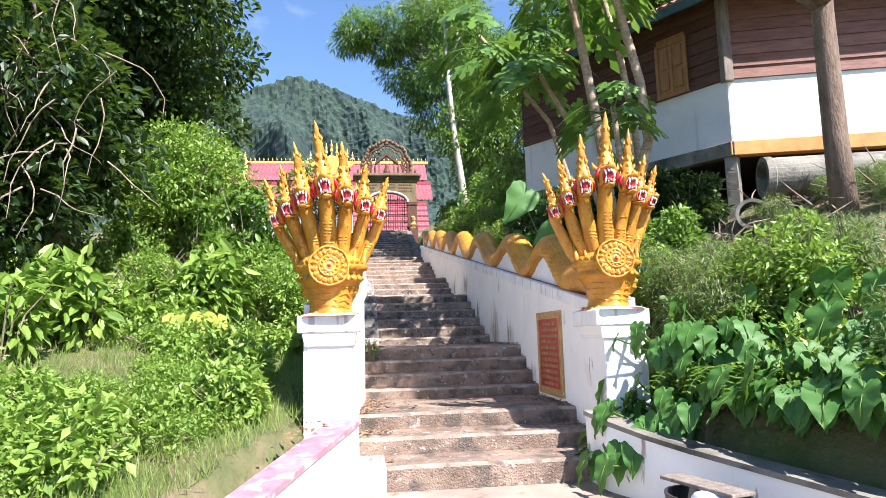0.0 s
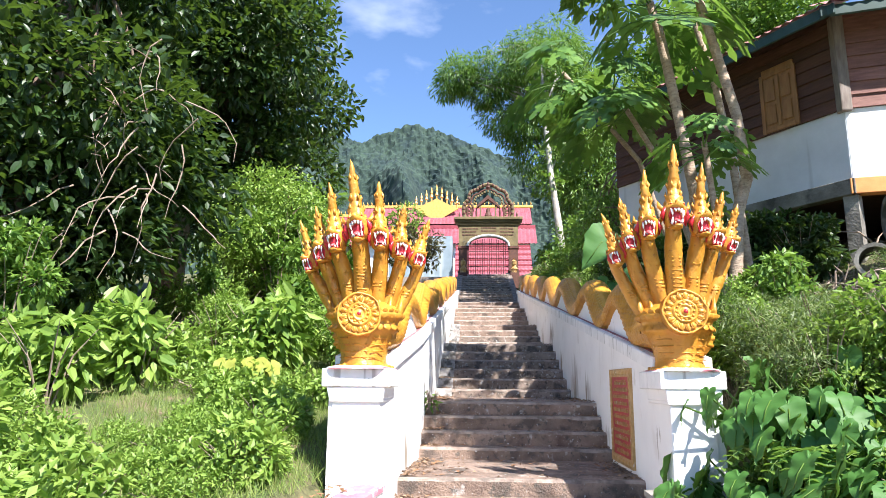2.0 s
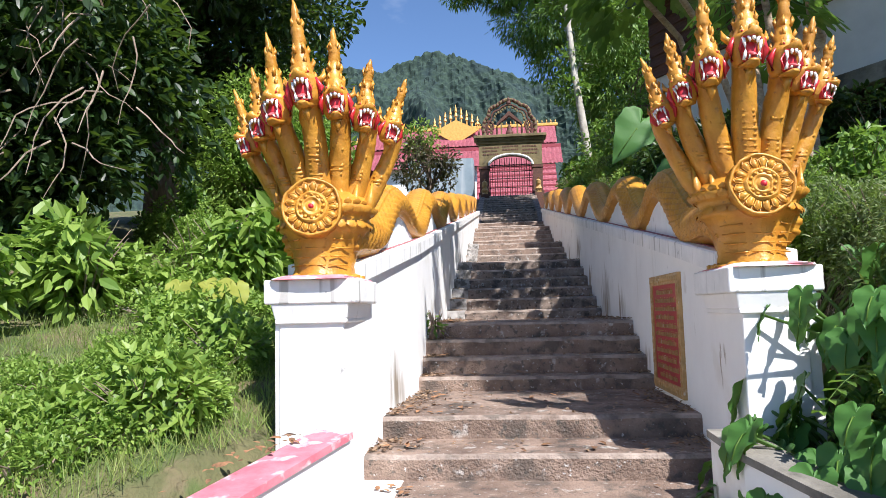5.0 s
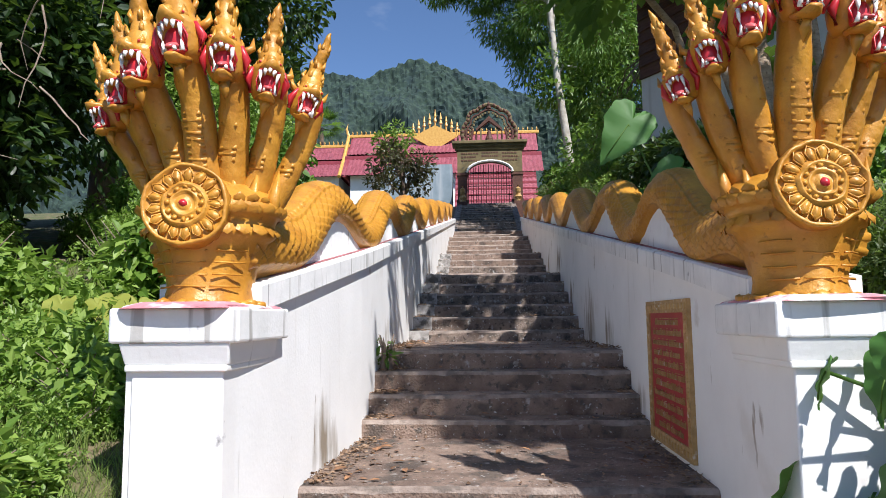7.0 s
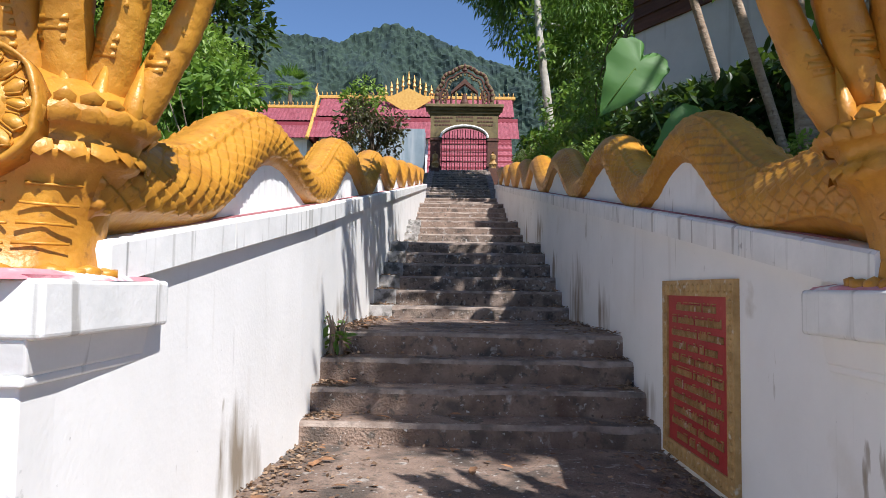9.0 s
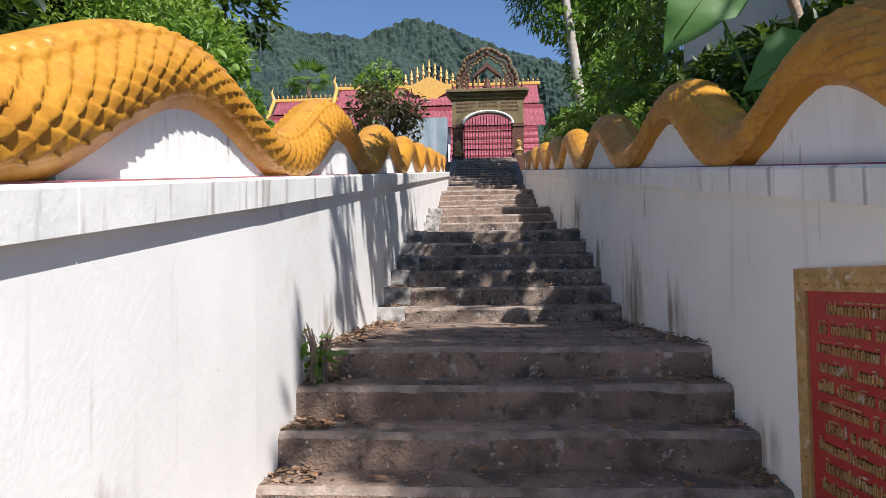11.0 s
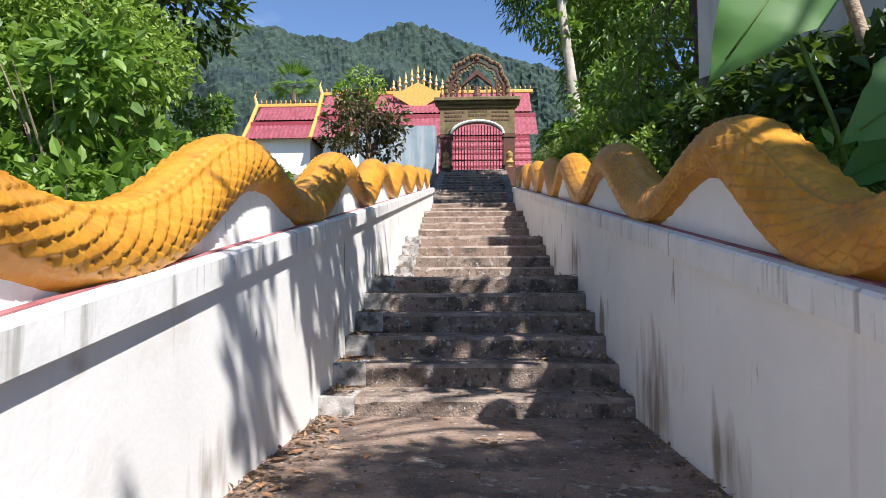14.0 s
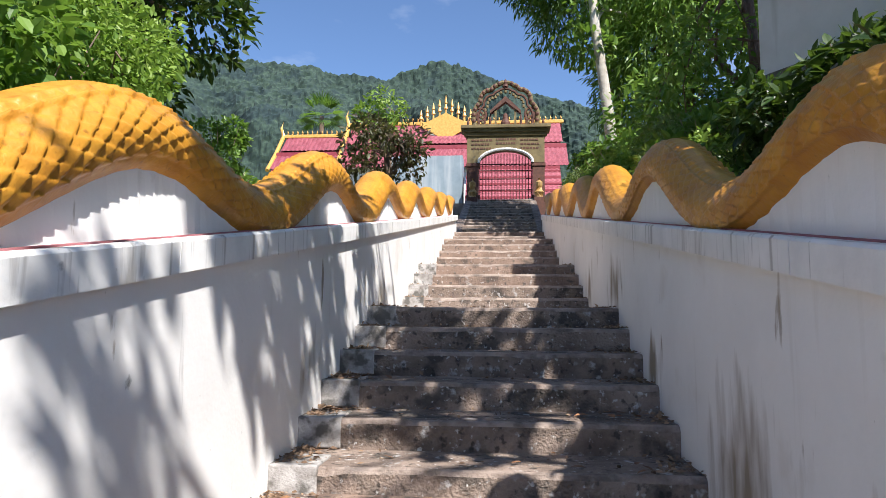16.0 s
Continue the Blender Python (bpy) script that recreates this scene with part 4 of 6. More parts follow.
        for x_, y_, len_ in ((-0.42, 0.84, 0.58), (-0.2, 1.02, 0.24), (0.2, 1.02, 0.24), (0.42, 0.84, 0.58)):
            B.tube([at(x_, y_, -0.80), at(x_ * 0.95, y_ + 0.05, -0.8 + len_ * 0.6), at(x_ * 0.9, y_, -0.80 + len_)], [0.11 * q, 0.08 * q, 0.01 * q], TOOTH, 6)
    # hand-modelled unevenness
    for piece in B.v:
        if len(piece) > 20000:
            continue
        q3 = piece * 22.0
        for axis_ in range(3):
            piece[:, axis_] += 0.013 * (smooth_noise(q3[:, 0] + q3[:, 2] * 0.7, q3[:, 1] + q3[:, 2] * 0.9, 50 + axis_) - 0.5)
    ob = link("naga_statue", B, [M_GOLD, M_GOLD_DARK, M_RED, M_TONGUE, M_TOOTH, M_WHITE], label="gold-painted seven-headed serpent statue coiling up the stair wall", category="statue", group="naga statues flanking the stair")
    me = ob.data
    slot = np.empty(len(me.polygons), dtype=np.int32)
    me.polygons.foreach_get("material_index", slot)
    me.polygons.foreach_set("use_smooth", slot != WHITE)
    return ob


LEFT_MOUTHS = [(-1.945, 5.5, 2.385), (-1.82, 5.4, 2.475), (-1.675, 5.28, 2.555), (-1.465, 5.22, 2.65), (-1.27, 5.29, 2.578), (-1.10, 5.4, 2.505), (-0.955, 5.55, 2.443)]
LEFT_TIPS = [(-2.09, 5.56, 2.81), (-1.925, 5.46, 2.925), (-1.775, 5.34, 3.12), (-1.565, 5.28, 3.315), (-1.305, 5.35, 3.13), (-1.067, 5.46, 2.935), (-0.84, 5.61, 2.832)]
RIGHT_MOUTHS = [(0.755, 5.5, 2.452), (0.862, 5.4, 2.566), (0.996, 5.28, 2.66), (1.22, 5.22, 2.75), (1.467, 5.29, 2.688), (1.605, 5.4, 2.59), (1.78, 5.55, 2.56)]
RIGHT_TIPS = [(0.638, 5.56, 2.87), (0.788, 5.46, 2.988), (0.999, 5.34, 3.215), (1.268, 5.28, 3.43), (1.536, 5.35, 3.274), (1.745, 5.46, 3.037), (1.925, 5.61, 2.952)]
naga(-1, LEFT_MOUTHS, LEFT_TIPS, (-1.44, 5.345, 1.925), (-1.435, 5.62))
naga(1, RIGHT_MOUTHS, RIGHT_TIPS, (1.265, 5.345, 1.955), (1.28, 5.62))


# ---- gate at the head of the stair ----
def gate():
    g = thing("temple_gate", "ochre plaster gateway with an arched opening and carved pediment", "gate", (0.2, 34.2, 0))
    zb, half_in, half_out = 6.75, 1.08, 1.55
    arch_z, top = 8.35, 9.8
    for s in (-1, 1):
        b = Build()
        b.box((s * 1.315 - 0.235, -0.25, zb - 0.6), (s * 1.315 + 0.235, 0.25, arch_z), 0)
        b.box((s * 1.315 - 0.28, -0.30, zb - 0.6), (s * 1.315 + 0.28, 0.30, zb + 0.28), 0)
        b.box((s * 1.315 - 0.27, -0.29, arch_z - 0.14), (s * 1.315 + 0.27, 0.29, arch_z - 0.02), 0)
        link("column", b, [M_GATE_DARK], g, "dark stained column")
    n = 20
    arch = [(-half_in, arch_z)] + [(-half_in * math.cos(a), arch_z + 0.55 * math.sin(a)) for a in np.linspace(0, math.pi, n)][1:-1] + [(half_in, arch_z)]
    b = Build()
    up = np.array(arch)
    outer = np.array([(x, top - 0.35) for x, _ in arch])
    b.box((-half_out, -0.265, arch_z), (-half_in - 0.002, 0.265, top - 0.352), 0)
    b.box((half_in + 0.002, -0.265, arch_z), (half_out, 0.265, top - 0.352), 0)
    b.grid([[(i[0], -0.27, i[1]), (o[0], -0.27, o[1]), (o[0], 0.27, o[1]), (i[0], 0.27, i[1])] for i, o in zip(up, outer)], 0)
    link("lintel", b, [M_GATE], g)
    b = Build()
    b.tube([(x, -0.29, z) for x, z in arch], 0.06, 0, 6)
    link("arch_trim", b, [M_CAP], g, "pale plaster arch moulding")
    for z0, z1, grow in ((top - 0.35, top - 0.22, 0.06), (top - 0.22, top - 0.08, 0.14), (top - 0.08, top + 0.06, 0.24)):
        o = new("cornice", bevelled("cornice", (-half_out - grow, -0.28 - grow, z0), (half_out + grow, 0.28 + grow, z1), M_GATE, 0.02))
        o.parent = g
    r = random.Random(9)
    for row in range(3):
        for side in (-1, 0, 1):
            b = Build()
            x = side * 0.98 - 0.38
            while x < side * 0.98 + 0.34:
                w = r.uniform(0.05, 0.13)
                b.box((x, -0.285, 9.27 - row * 0.17 - (0.03 if side else 0)), (x + w, -0.272, 9.34 - row * 0.17 - (0.03 if side else 0)), 0)
                x += w + 0.035
            if side or row < 2:
                link("writing_line", b, [M_GATE_DARK], g, "row of dark painted lettering")["kind"] = "stuff"
    # scalloped pediment arch
    zt = top + 0.06
    pts = []
    for s in np.linspace(-1, 1, 73):
        # three round lobes a side that climb to a small point
        lobe = abs(math.sin(3 * math.pi * abs(s) ** 0.8))
        w = 1.0 - abs(s)
        rad_ = 1.0 + 0.10 * lobe
        a = w * math.pi / 2
        pts.append((math.copysign(1.22 * math.cos(a) ** 0.8 * rad_, s) if abs(s) > 1e-6 else 0.0, 0.0, zt + 1.72 * math.sin(a) ** 0.9 * (1.0 + 0.05 * lobe) + 0.16 * max(0, 1 - abs(s) * 9)))
    b = Build()
    b.tube(pts, 0.10, 0, 8, up=(0, 1, 0))
    b.tube([(0.86 * x, -0.02, zt + (z - zt) * 0.86) for x, _, z in pts], 0.05, 1, 6, up=(0, 1, 0))
    for k in range(3, 71, 3):
        x, _, z = pts[k]
        b.ball((x * 0.99, -0.06, z), (0.085, 0.07, 0.095), 1, 8, 5)
        b.ball((x * 0.72, 0, zt + (z - zt) * 0.80), (0.07, 0.06, 0.08), 0, 7, 4)
    for s in (-1, 1):
        turns = np.linspace(0, 4.2 * math.pi, 40)
        b.tube([(s * (1.02 + 0.30 * (1 - u / 14) * math.cos(u)), 0.0, zt + 0.52 + 0.34 * (1 - u / 14) * math.sin(u)) for u in turns], 0.05, 1, 6, up=(0, 1, 0))
    b.tube([(0, 0, zt + 1.7), (0, 0, zt + 1.9), (0, 0, zt + 2.04)], [0.13, 0.09, 0.02], 1, 8)
    link("pediment_arch", b, [M_GATE, M_GATE_DARK], g, "scalloped ochre arch with brown scrollwork")
    b = Build()
    for s in (-1, 1):
        b.prism([(0, zt + 1.28), (s * 0.62, zt + 0.68), (s * 0.62, zt + 0.56), (0, zt + 1.05)], "y", -0.16, 0.16, 1)
        b.box((s * 0.40 - 0.04, -0.1, zt), (s * 0.40 + 0.04, 0.1, zt + 0.78), 0)
    b.tube([(0, 0, zt), (0, 0, zt + 0.18), (0, 0, zt + 0.34), (0, 0, zt + 0.52), (0, 0, zt + 0.62)], [0.2, 0.2, 0.13, 0.1, 0.02], 1, 10)
    b.box((-0.5, -0.2, zt), (0.5, 0.2, zt + 0.09), 0)
    link("shrine_niche", b, [M_GATE, M_GATE_DARK], g, "small gabled niche")
    for s in (-1, 1):
        for k, x in enumerate((0.62, 0.85, 1.08, 1.32, 1.52)):
            b = Build()
            h = 0.62 - 0.06 * k
            b.tube([(s * x, 0, zt), (s * x, 0, zt + 0.1), (s * x, 0, zt + 0.14), (s * x, 0, zt + h * 0.6), (s * x, 0, zt + h)], [0.07, 0.07, 0.045, 0.055, 0.01], 0, 8)
            link("baluster", b, [M_GATE_DARK], g)
    # iron leaves
    for s in (-1, 1):
        b = Build()
        for k in range(9):
            x = s * (0.06 + k * 0.122)
            b.tube([(x, 0.05, zb + 0.06), (x, 0.05, arch_z + 0.45 * math.sqrt(max(0, 1 - (x / 1.1) ** 2)))], 0.017, 0, 6, up=(0, 1, 0))
        for z in (zb + 0.12, zb + 0.55, zb + 1.0, zb + 1.35, arch_z):
            b.tube([(s * 0.02, 0.05, z), (s * 1.06, 0.05, z)], 0.024, 0, 6)
        link("iron_leaf", b, [M_IRON], g, "barred iron gate leaf")
    for s in (-1, 1):
        b = Build()
        b.box((s * 1.3 - 0.2, -0.85, zb - 0.7), (s * 1.3 + 0.2, -0.5, zb + 0.1), 0)
        b.tube([(s * 1.3, -0.68, zb + 0.1), (s * 1.3, -0.70, zb + 0.3), (s * 1.3, -0.68, zb + 0.55), (s * 1.3, -0.72, zb + 0.7), (s * 1.3, -0.70, zb + 0.85)], [0.16, 0.19, 0.13, 0.13, 0.05], 1, 10)
        link("guardian_figure", b, [M_GATE_DARK, M_FRAME_GOLD], g, "small seated guardian figure")
    return g


gate()
b = Build()
b.box((-9, 34.0, 3.5), (12, 52, 6.72), 0)
link("terrace", b, [M_PAVE], label="paved temple terrace at the head of the stair", category="terrace", kind="structure")


# ---- temple hall ----
def roof_slope(parent, x0, x1, y_eave, z_eave, y_ridge, z_ridge, pitch=0.26):
    """A tiled slope: ribs running down it, courses across it."""
    b = Build()
    n = int((x1 - x0) / pitch)
    cols = np.linspace(x0, x1, n * 4 + 1)
    rib = 0.045 * np.abs(np.sin((cols - x0) / pitch * np.pi))
    rows = 15
    rings = []
    for r in range(rows):
        for lip in (0.0, 0.05):
            f = min(1, (r + (0 if lip == 0.0 else 0.985)) / rows)
            y, z = y_eave + f * (y_ridge - y_eave), z_eave + f * (z_ridge - z_eave)
            rings.append(np.stack([cols, np.full_like(cols, y), z + rib + (0.04 if lip == 0.0 else 0.0)], axis=-1))
    b.grid(np.array(rings), 0, closed=False)
    link("roof_slope", b, [M_ROOF], parent)


def temple():
    t = thing("temple_hall", "temple hall with layered magenta tile roofs and gold ridge trim", "temple", (0, 0, 0))
    y = 46.0
    for x0, x1, ze, zr, dy in ((-9.0, 3.6, 10.3, 13.55, 3.0), (-13.0, -8.8, 10.35, 12.9, 2.6)):
        zm = ze + (zr - ze) * 0.42
        roof_slope(t, x0, x1, y - dy, ze, y - dy * 0.55, zm)
        roof_slope(t, x0 + 0.2, x1 - 0.2, y - dy * 0.55, zm + 0.28, y, zr)
        o = new("roof_band", bevelled("roof_band", (x0, y - dy * 0.55 - 0.05, zm), (x1, y - dy * 0.55 + 0.1, zm + 0.24), M_ROOF_RED, 0.02))
        o.parent = t
        o = new("ridge", bevelled("ridge", (x0, y - 0.12, zr), (x1, y + 0.12, zr + 0.2), M_TRIM, 0.03))
        o.parent = t
        b = Build()
        for k in range(int((x1 - x0) / 0.3)):
            x = x0 + 0.15 + 0.3 * k
            b.tube([(x, y, zr + 0.18), (x + 0.03, y, zr + 0.32), (x, y, zr + 0.46)], [0.06, 0.05, 0.01], 0, 5)
        link("ridge_crest", b, [M_TRIM], t, "row of small gold crest leaves")["kind"] = "stuff"
        b = Build()
        b.tube([(x0 - 0.1, y - dy, ze), (x0 - 0.1, y - dy * 0.5, zm + 0.15), (x0 - 0.1, y, zr + 0.1), (x0 - 0.25, y, zr + 0.6), (x0 - 0.15, y, zr + 1.0)], [0.12, 0.12, 0.12, 0.08, 0.02], 0, 8)
        link("gable_board", b, [M_TRIM], t, "gold naga-tail gable board")
        b = Build()
        b.box((x0 + 0.5, y - dy * 0.8, 5.5), (x1 - 0.5, y + dy * 0.8, ze + 0.15), 0)
        link("wall", b, [M_HOUSE_WHITE], t)
        b = Build()
        b.prism([(y - dy, ze - 0.02), (y, zr), (y + dy, ze - 0.02)], "x", x0 + 0.12, x0 + 0.3, 0)
        b.prism([(y, zr - 0.02), (y + dy, ze - 0.02), (y + dy, ze - 0.2)], "x", x0 + 0.1, x1 - 0.1, 0)
        link("gable", b, [M_ROOF_RED], t)
    # crown of tiered parasols over the ridge
    b = Build()
    b.prism([(-4.7, 13.25), (-3.2, 12.35), (-1.7, 13.25), (-3.2, 14.0)], "y", y - 1.0, y - 0.85, 0)
    link("ridge_lozenge", b, [M_TRIM], t, "gold lozenge ornament")
    for k in range(9):
        x = -3.2 + (k - 4) * 0.36
        h = 1.35 - 0.11 * abs(k - 4)
        b = Build()
        z0 = 13.3 + 0.42 * (1 - abs(k - 4) / 4)
        b.tube([(x, y - 0.9, z0 - 0.1), (x, y - 0.9, z0 + 0.35 * h), (x, y - 0.9, z0 + 0.4 * h), (x, y - 0.9, z0 + 0.6 * h), (x, y - 0.9, z0 + 0.65 * h), (x, y - 0.9, z0 + h)], [0.06, 0.05, 0.12, 0.05, 0.09, 0.01], 0, 8)
        link("parasol_finial", b, [M_TRIM], t)
    # side wall of the compound, blue-grey
    return t


temple()
w = thing("compound_building", "low blue-grey plastered outbuilding with a dark red lower roof", "building", (0, 0, 0))
b = Build()
b.box((-5.8, 40.0, 6.0), (-1.9, 41.2, 10.2), 0)
link("wall", b, [M_TEMPLE_WALL], w)
roof_slope(w, -1.7, 2.9, 38.2, 7.0, 40.4, 9.6, 0.24)
for k in range(7):
    b = Build()
    b.box((-1.7, 38.15 + 0.33 * k, 7.02 + 0.39 * k), (2.9, 38.22 + 0.33 * k, 7.12 + 0.39 * k), 0)
    link("roof_band", b, [M_ROOF_RED], w)
b = Build()
b.box((-1.7, 40.3, 6.0), (2.9, 41.0, 9.7), 0)
link("wall", b, [M_ROOF_RED], w)


# ---- timber house on posts ----
def house():
    h = thing("timber_house", "old timber house on posts with whitewashed lower wall", "house", (5.57, 10.3, 0))
    # plan: two visible faces meet at an obtuse corner at the origin
    dl = Vector((-0.52, 0.854, 0)).normalized()
    dr = Vector((0.965, -0.26, 0)).normalized()
    spans = (("left", dl, 5.25), ("right", dr, 7.5))
    floor_z, mid_z, eave_z = 4.62, 5.80, 7.15
    for nm, d, L in spans:
        n = Vector((0, 0, 1)).cross(d).normalized()
        if n.dot(Vector((-5.57, -10.3, 0))) < 0:
            n = -n
        m = Matrix(((d.x, -n.x, 0, 0), (d.y, -n.y, 0, 0), (0, 0, 1, 0), (0, 0, 0, 1)))
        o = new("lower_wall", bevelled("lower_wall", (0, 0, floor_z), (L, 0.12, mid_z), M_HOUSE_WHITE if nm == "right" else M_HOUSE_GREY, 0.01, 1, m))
        o.parent = h
        o = new("floor_beam", bevelled("floor_beam", (-0.05, -0.05, floor_z - 0.26), (L, 0.16, floor_z), M_ORANGE if nm == "right" else M_CONC, 0.012, 2, m))
        o.parent = h
        k = 0
        z = mid_z
        while z < eave_z + 0.3:
            bb = Build()
            bb.grid([[(x, -0.045, z + 0.0), (x, -0.012, z + 0.235), (x, 0.05, z + 0.235), (x, 0.05, z)] for x in np.linspace(0.0, L, 5)], 0)
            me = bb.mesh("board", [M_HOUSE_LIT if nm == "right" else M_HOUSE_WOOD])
            me.transform(m)
            o = new("board", me)
            o.parent = h
            z += 0.225
            k += 1
        if nm == "left":
            wp = new("window", bevelled("window", (0.76, -0.075, 5.86), (1.38, 0.0, 7.02), M_SHUTTER, 0.01, 2, m))
            wp.parent = h
            wp["label"] = "closed varnished wooden shutter window"
            for x0, x1, z0, z1, nm2 in ((0.72, 0.79, 5.80, 6.92, "window_frame"), (1.35, 1.42, 5.80, 6.92, "window_frame"), (0.79, 1.35, 6.84, 6.92, "window_frame"), (0.79, 1.35, 5.80, 5.88, "window_sill"), (1.04, 1.10, 5.88, 6.84, "shutter_stile"),
                                        (0.83, 1.01, 5.95, 6.30, "shutter_panel"), (0.83, 1.01, 6.38, 6.78, "shutter_panel"), (1.13, 1.31, 5.95, 6.30, "shutter_panel"), (1.13, 1.31, 6.38, 6.78, "shutter_panel")):
                o = new(nm2, bevelled(nm2, (x0, -0.10, z0), (x1, -0.06, z1), M_SHUTTER, 0.01, 2, m))
                o.parent = wp
        # eave fascia
        o = new("fascia", bevelled("fascia", (-0.35, -0.62, eave_z + 0.02), (L, -0.56, eave_z + 0.2), M_TEAL, 0.01, 1, m))
        o.parent = h
        # roof plane with corrugations
        bb = Build()
        cols = np.arange(-0.5, L + 0.05, 0.05)
        rib = 0.022 * np.sin(cols / 0.2 * 2 * np.pi)
        bb.grid([np.stack([cols + k_ * 0.9, np.full_like(cols, -0.66 + 3.2 * k_), eave_z + 0.22 + 1.75 * k_ + rib], axis=-1) for k_ in np.linspace(0, 1, 6)], 0, closed=False)
        me = bb.mesh("roof", [M_TIN], True)
        me.transform(m)
        o = new("roof", me)
        o.parent = h
    p = new("corner_post", bevelled("corner_post", (-0.09, -0.09, mid_z - 0.05), (0.09, 0.09, eave_z + 0.3), M_POST, 0.02))
    p.parent = h
    for d, s in ((dl, 0.0), (dl, 2.6), (dl, 5.2), (dr, 2.8), (dr, 5.6)):
        q_ = d * s
        b = Build()
        b.tube([(q_.x + 0.05, q_.y + 0.15, 2.3), (q_.x + 0.05, q_.y + 0.15, 3.2), (q_.x + 0.05, q_.y + 0.15, floor_z - 0.1)], [0.17, 0.15, 0.15], 0, 4)
        link("house_post", b, [M_CONC], h)
    # dark space under the floor is closed at the back
    b = Build()
    b.prism([(0.1, 0.3), (-2.3, 4.2), (2.5, 9.0), (7.1, -1.7)], "z", floor_z - 0.1, floor_z - 0.02, 0)
    link("floor_deck", b, [M_HOUSE_WOOD], h)
    b = Build()
    b.box((-1.2, 6.4, 2.0), (9.0, 6.6, 7.2), 0)
    link("back_wall", b, [M_HOUSE_WOOD], h)
    return h


house()

# concrete pipes and rubble under the house
for (x, y, z, L, r, turn) in ((7.1, 8.9, 3.72, 3.4, 0.34, -15), (5.0, 9.0, 3.0, 0.7, 0.24, 60)):
    p = thing("culvert_pipe", "stained concrete culvert pipe lying under the house", "pipe", (x, y, z), turn)
    b = Build()
    a = np.linspace(0, 2 * np.pi, 28, endpoint=False)
    prof = [(-L / 2, r), (-L / 2 + 0.12, r), (-L / 2 + 0.14, r * 0.94), (L / 2, r * 0.94), (L / 2, r * 0.78), (-L / 2, r * 0.78)]
    b.grid([np.stack([np.full(28, x_), rr * np.cos(a), rr * np.sin(a)], axis=-1) for x_, rr in prof] + [np.stack([np.full(28, -L / 2), r * np.cos(a), r * np.sin(a)], axis=-1)], 0, caps=False)
    link("pipe_shell", b, [M_CONC], p)
r = random.Random(21)
for k in range(18):
    b = Build()
    for j in range(16):
        a = Vector((r.uniform(-0.7, 0.7), r.uniform(-0.4, 0.4), 0))
        d = Vector((r.uniform(-1, 1), r.uniform(-1, 1), r.uniform(-0.1, 0.5))).normalized() * r.uniform(0.3, 0.9)
        c = a + d * 0.5 + Vector((r.uniform(-0.1, 0.1), r.uniform(-0.1, 0.1), r.uniform(0.0, 0.12)))
        b.tube([a, c, a + d], [0.016, 0.012, 0.004], 0, 5)
    x, y = (r.uniform(3.6, 8.0), r.uniform(7.6, 9.6)) if k < 10 else (r.uniform(2.1, 3.2), r.uniform(9.5, 16.0))
    o = link("brushwood", b, [M_TWIG], label="heap of dry cut branches on the bank", category="branches", group="brushwood on the bank", kind="stuff")
    o.location = (x, y, float(ground_z(x, y)) + (0.03 if k < 10 else 0.0))

# covered cart with a sack by the planter
c = thing("covered_basin", "dark metal basin with a loose board and plastic sack", "basin", (1.08, 3.5, -0.16), -75)
a = np.linspace(0, 2 * np.pi, 24, endpoint=False)
b = Build()
b.grid([np.stack([rr * np.cos(a), 0.8 * rr * np.sin(a), np.full(24, z)], axis=-1) for rr, z in ((0.24, 0.0), (0.27, 0.14), (0.30, 0.30), (0.31, 0.36), (0.29, 0.36), (0.26, 0.16))], 0)
link("tub", b, [M_BLACK], c)
o = new("board", bevelled("board", (-0.36, -0.09, 0.40), (0.30, 0.10, 0.425), M_POST, 0.006))
o.parent = c
b = Build()
b.ball((0.10, -0.06, 0.34), (0.15, 0.12, 0.07), 0, 14, 8)
link("sack", b, [M_BAG], c, "crumpled white plastic sack")


# ---- plants ----
def leaf_shape(kind):
    """Outline of one leaf lying along +x, folded at the midrib, unit long."""
    if kind == "oval":
        v = [(0, 0, 0), (0.3, 0.22, 0.05), (0.3, -0.22, 0.05), (0.68, 0.18, 0.03), (0.68, -0.18, 0.03), (1, 0, -0.06), (0.35, 0, -0.0), (0.7, 0, -0.02)]
        f = [(0, 6, 1), (0, 2, 6), (6, 7, 3), (6, 3, 1), (6, 2, 4), (6, 4, 7), (7, 5, 3), (7, 4, 5)]
    elif kind == "slim":
        v = [(0, 0, 0), (0.4, 0.09, 0.02), (0.4, -0.09, 0.02), (1, 0, -0.12)]
        f = [(0, 2, 1), (1, 2, 3)]
    elif kind == "diamond":
        v = [(0, 0, 0), (0.45, 0.27, 0.06), (0.45, -0.27, 0.06), (1, 0, -0.05)]
        f = [(0, 3, 1), (0, 2, 3)]
    else:
        v = [(0, 0.012, 0), (0, -0.012, 0), (0.5, 0.014, 0.0), (0.5, -0.014, 0.0), (1, 0, 0)]
        f = [(0, 1, 3), (0, 3, 2), (2, 3, 4)]
    return np.array(v, dtype=float), np.array(f)


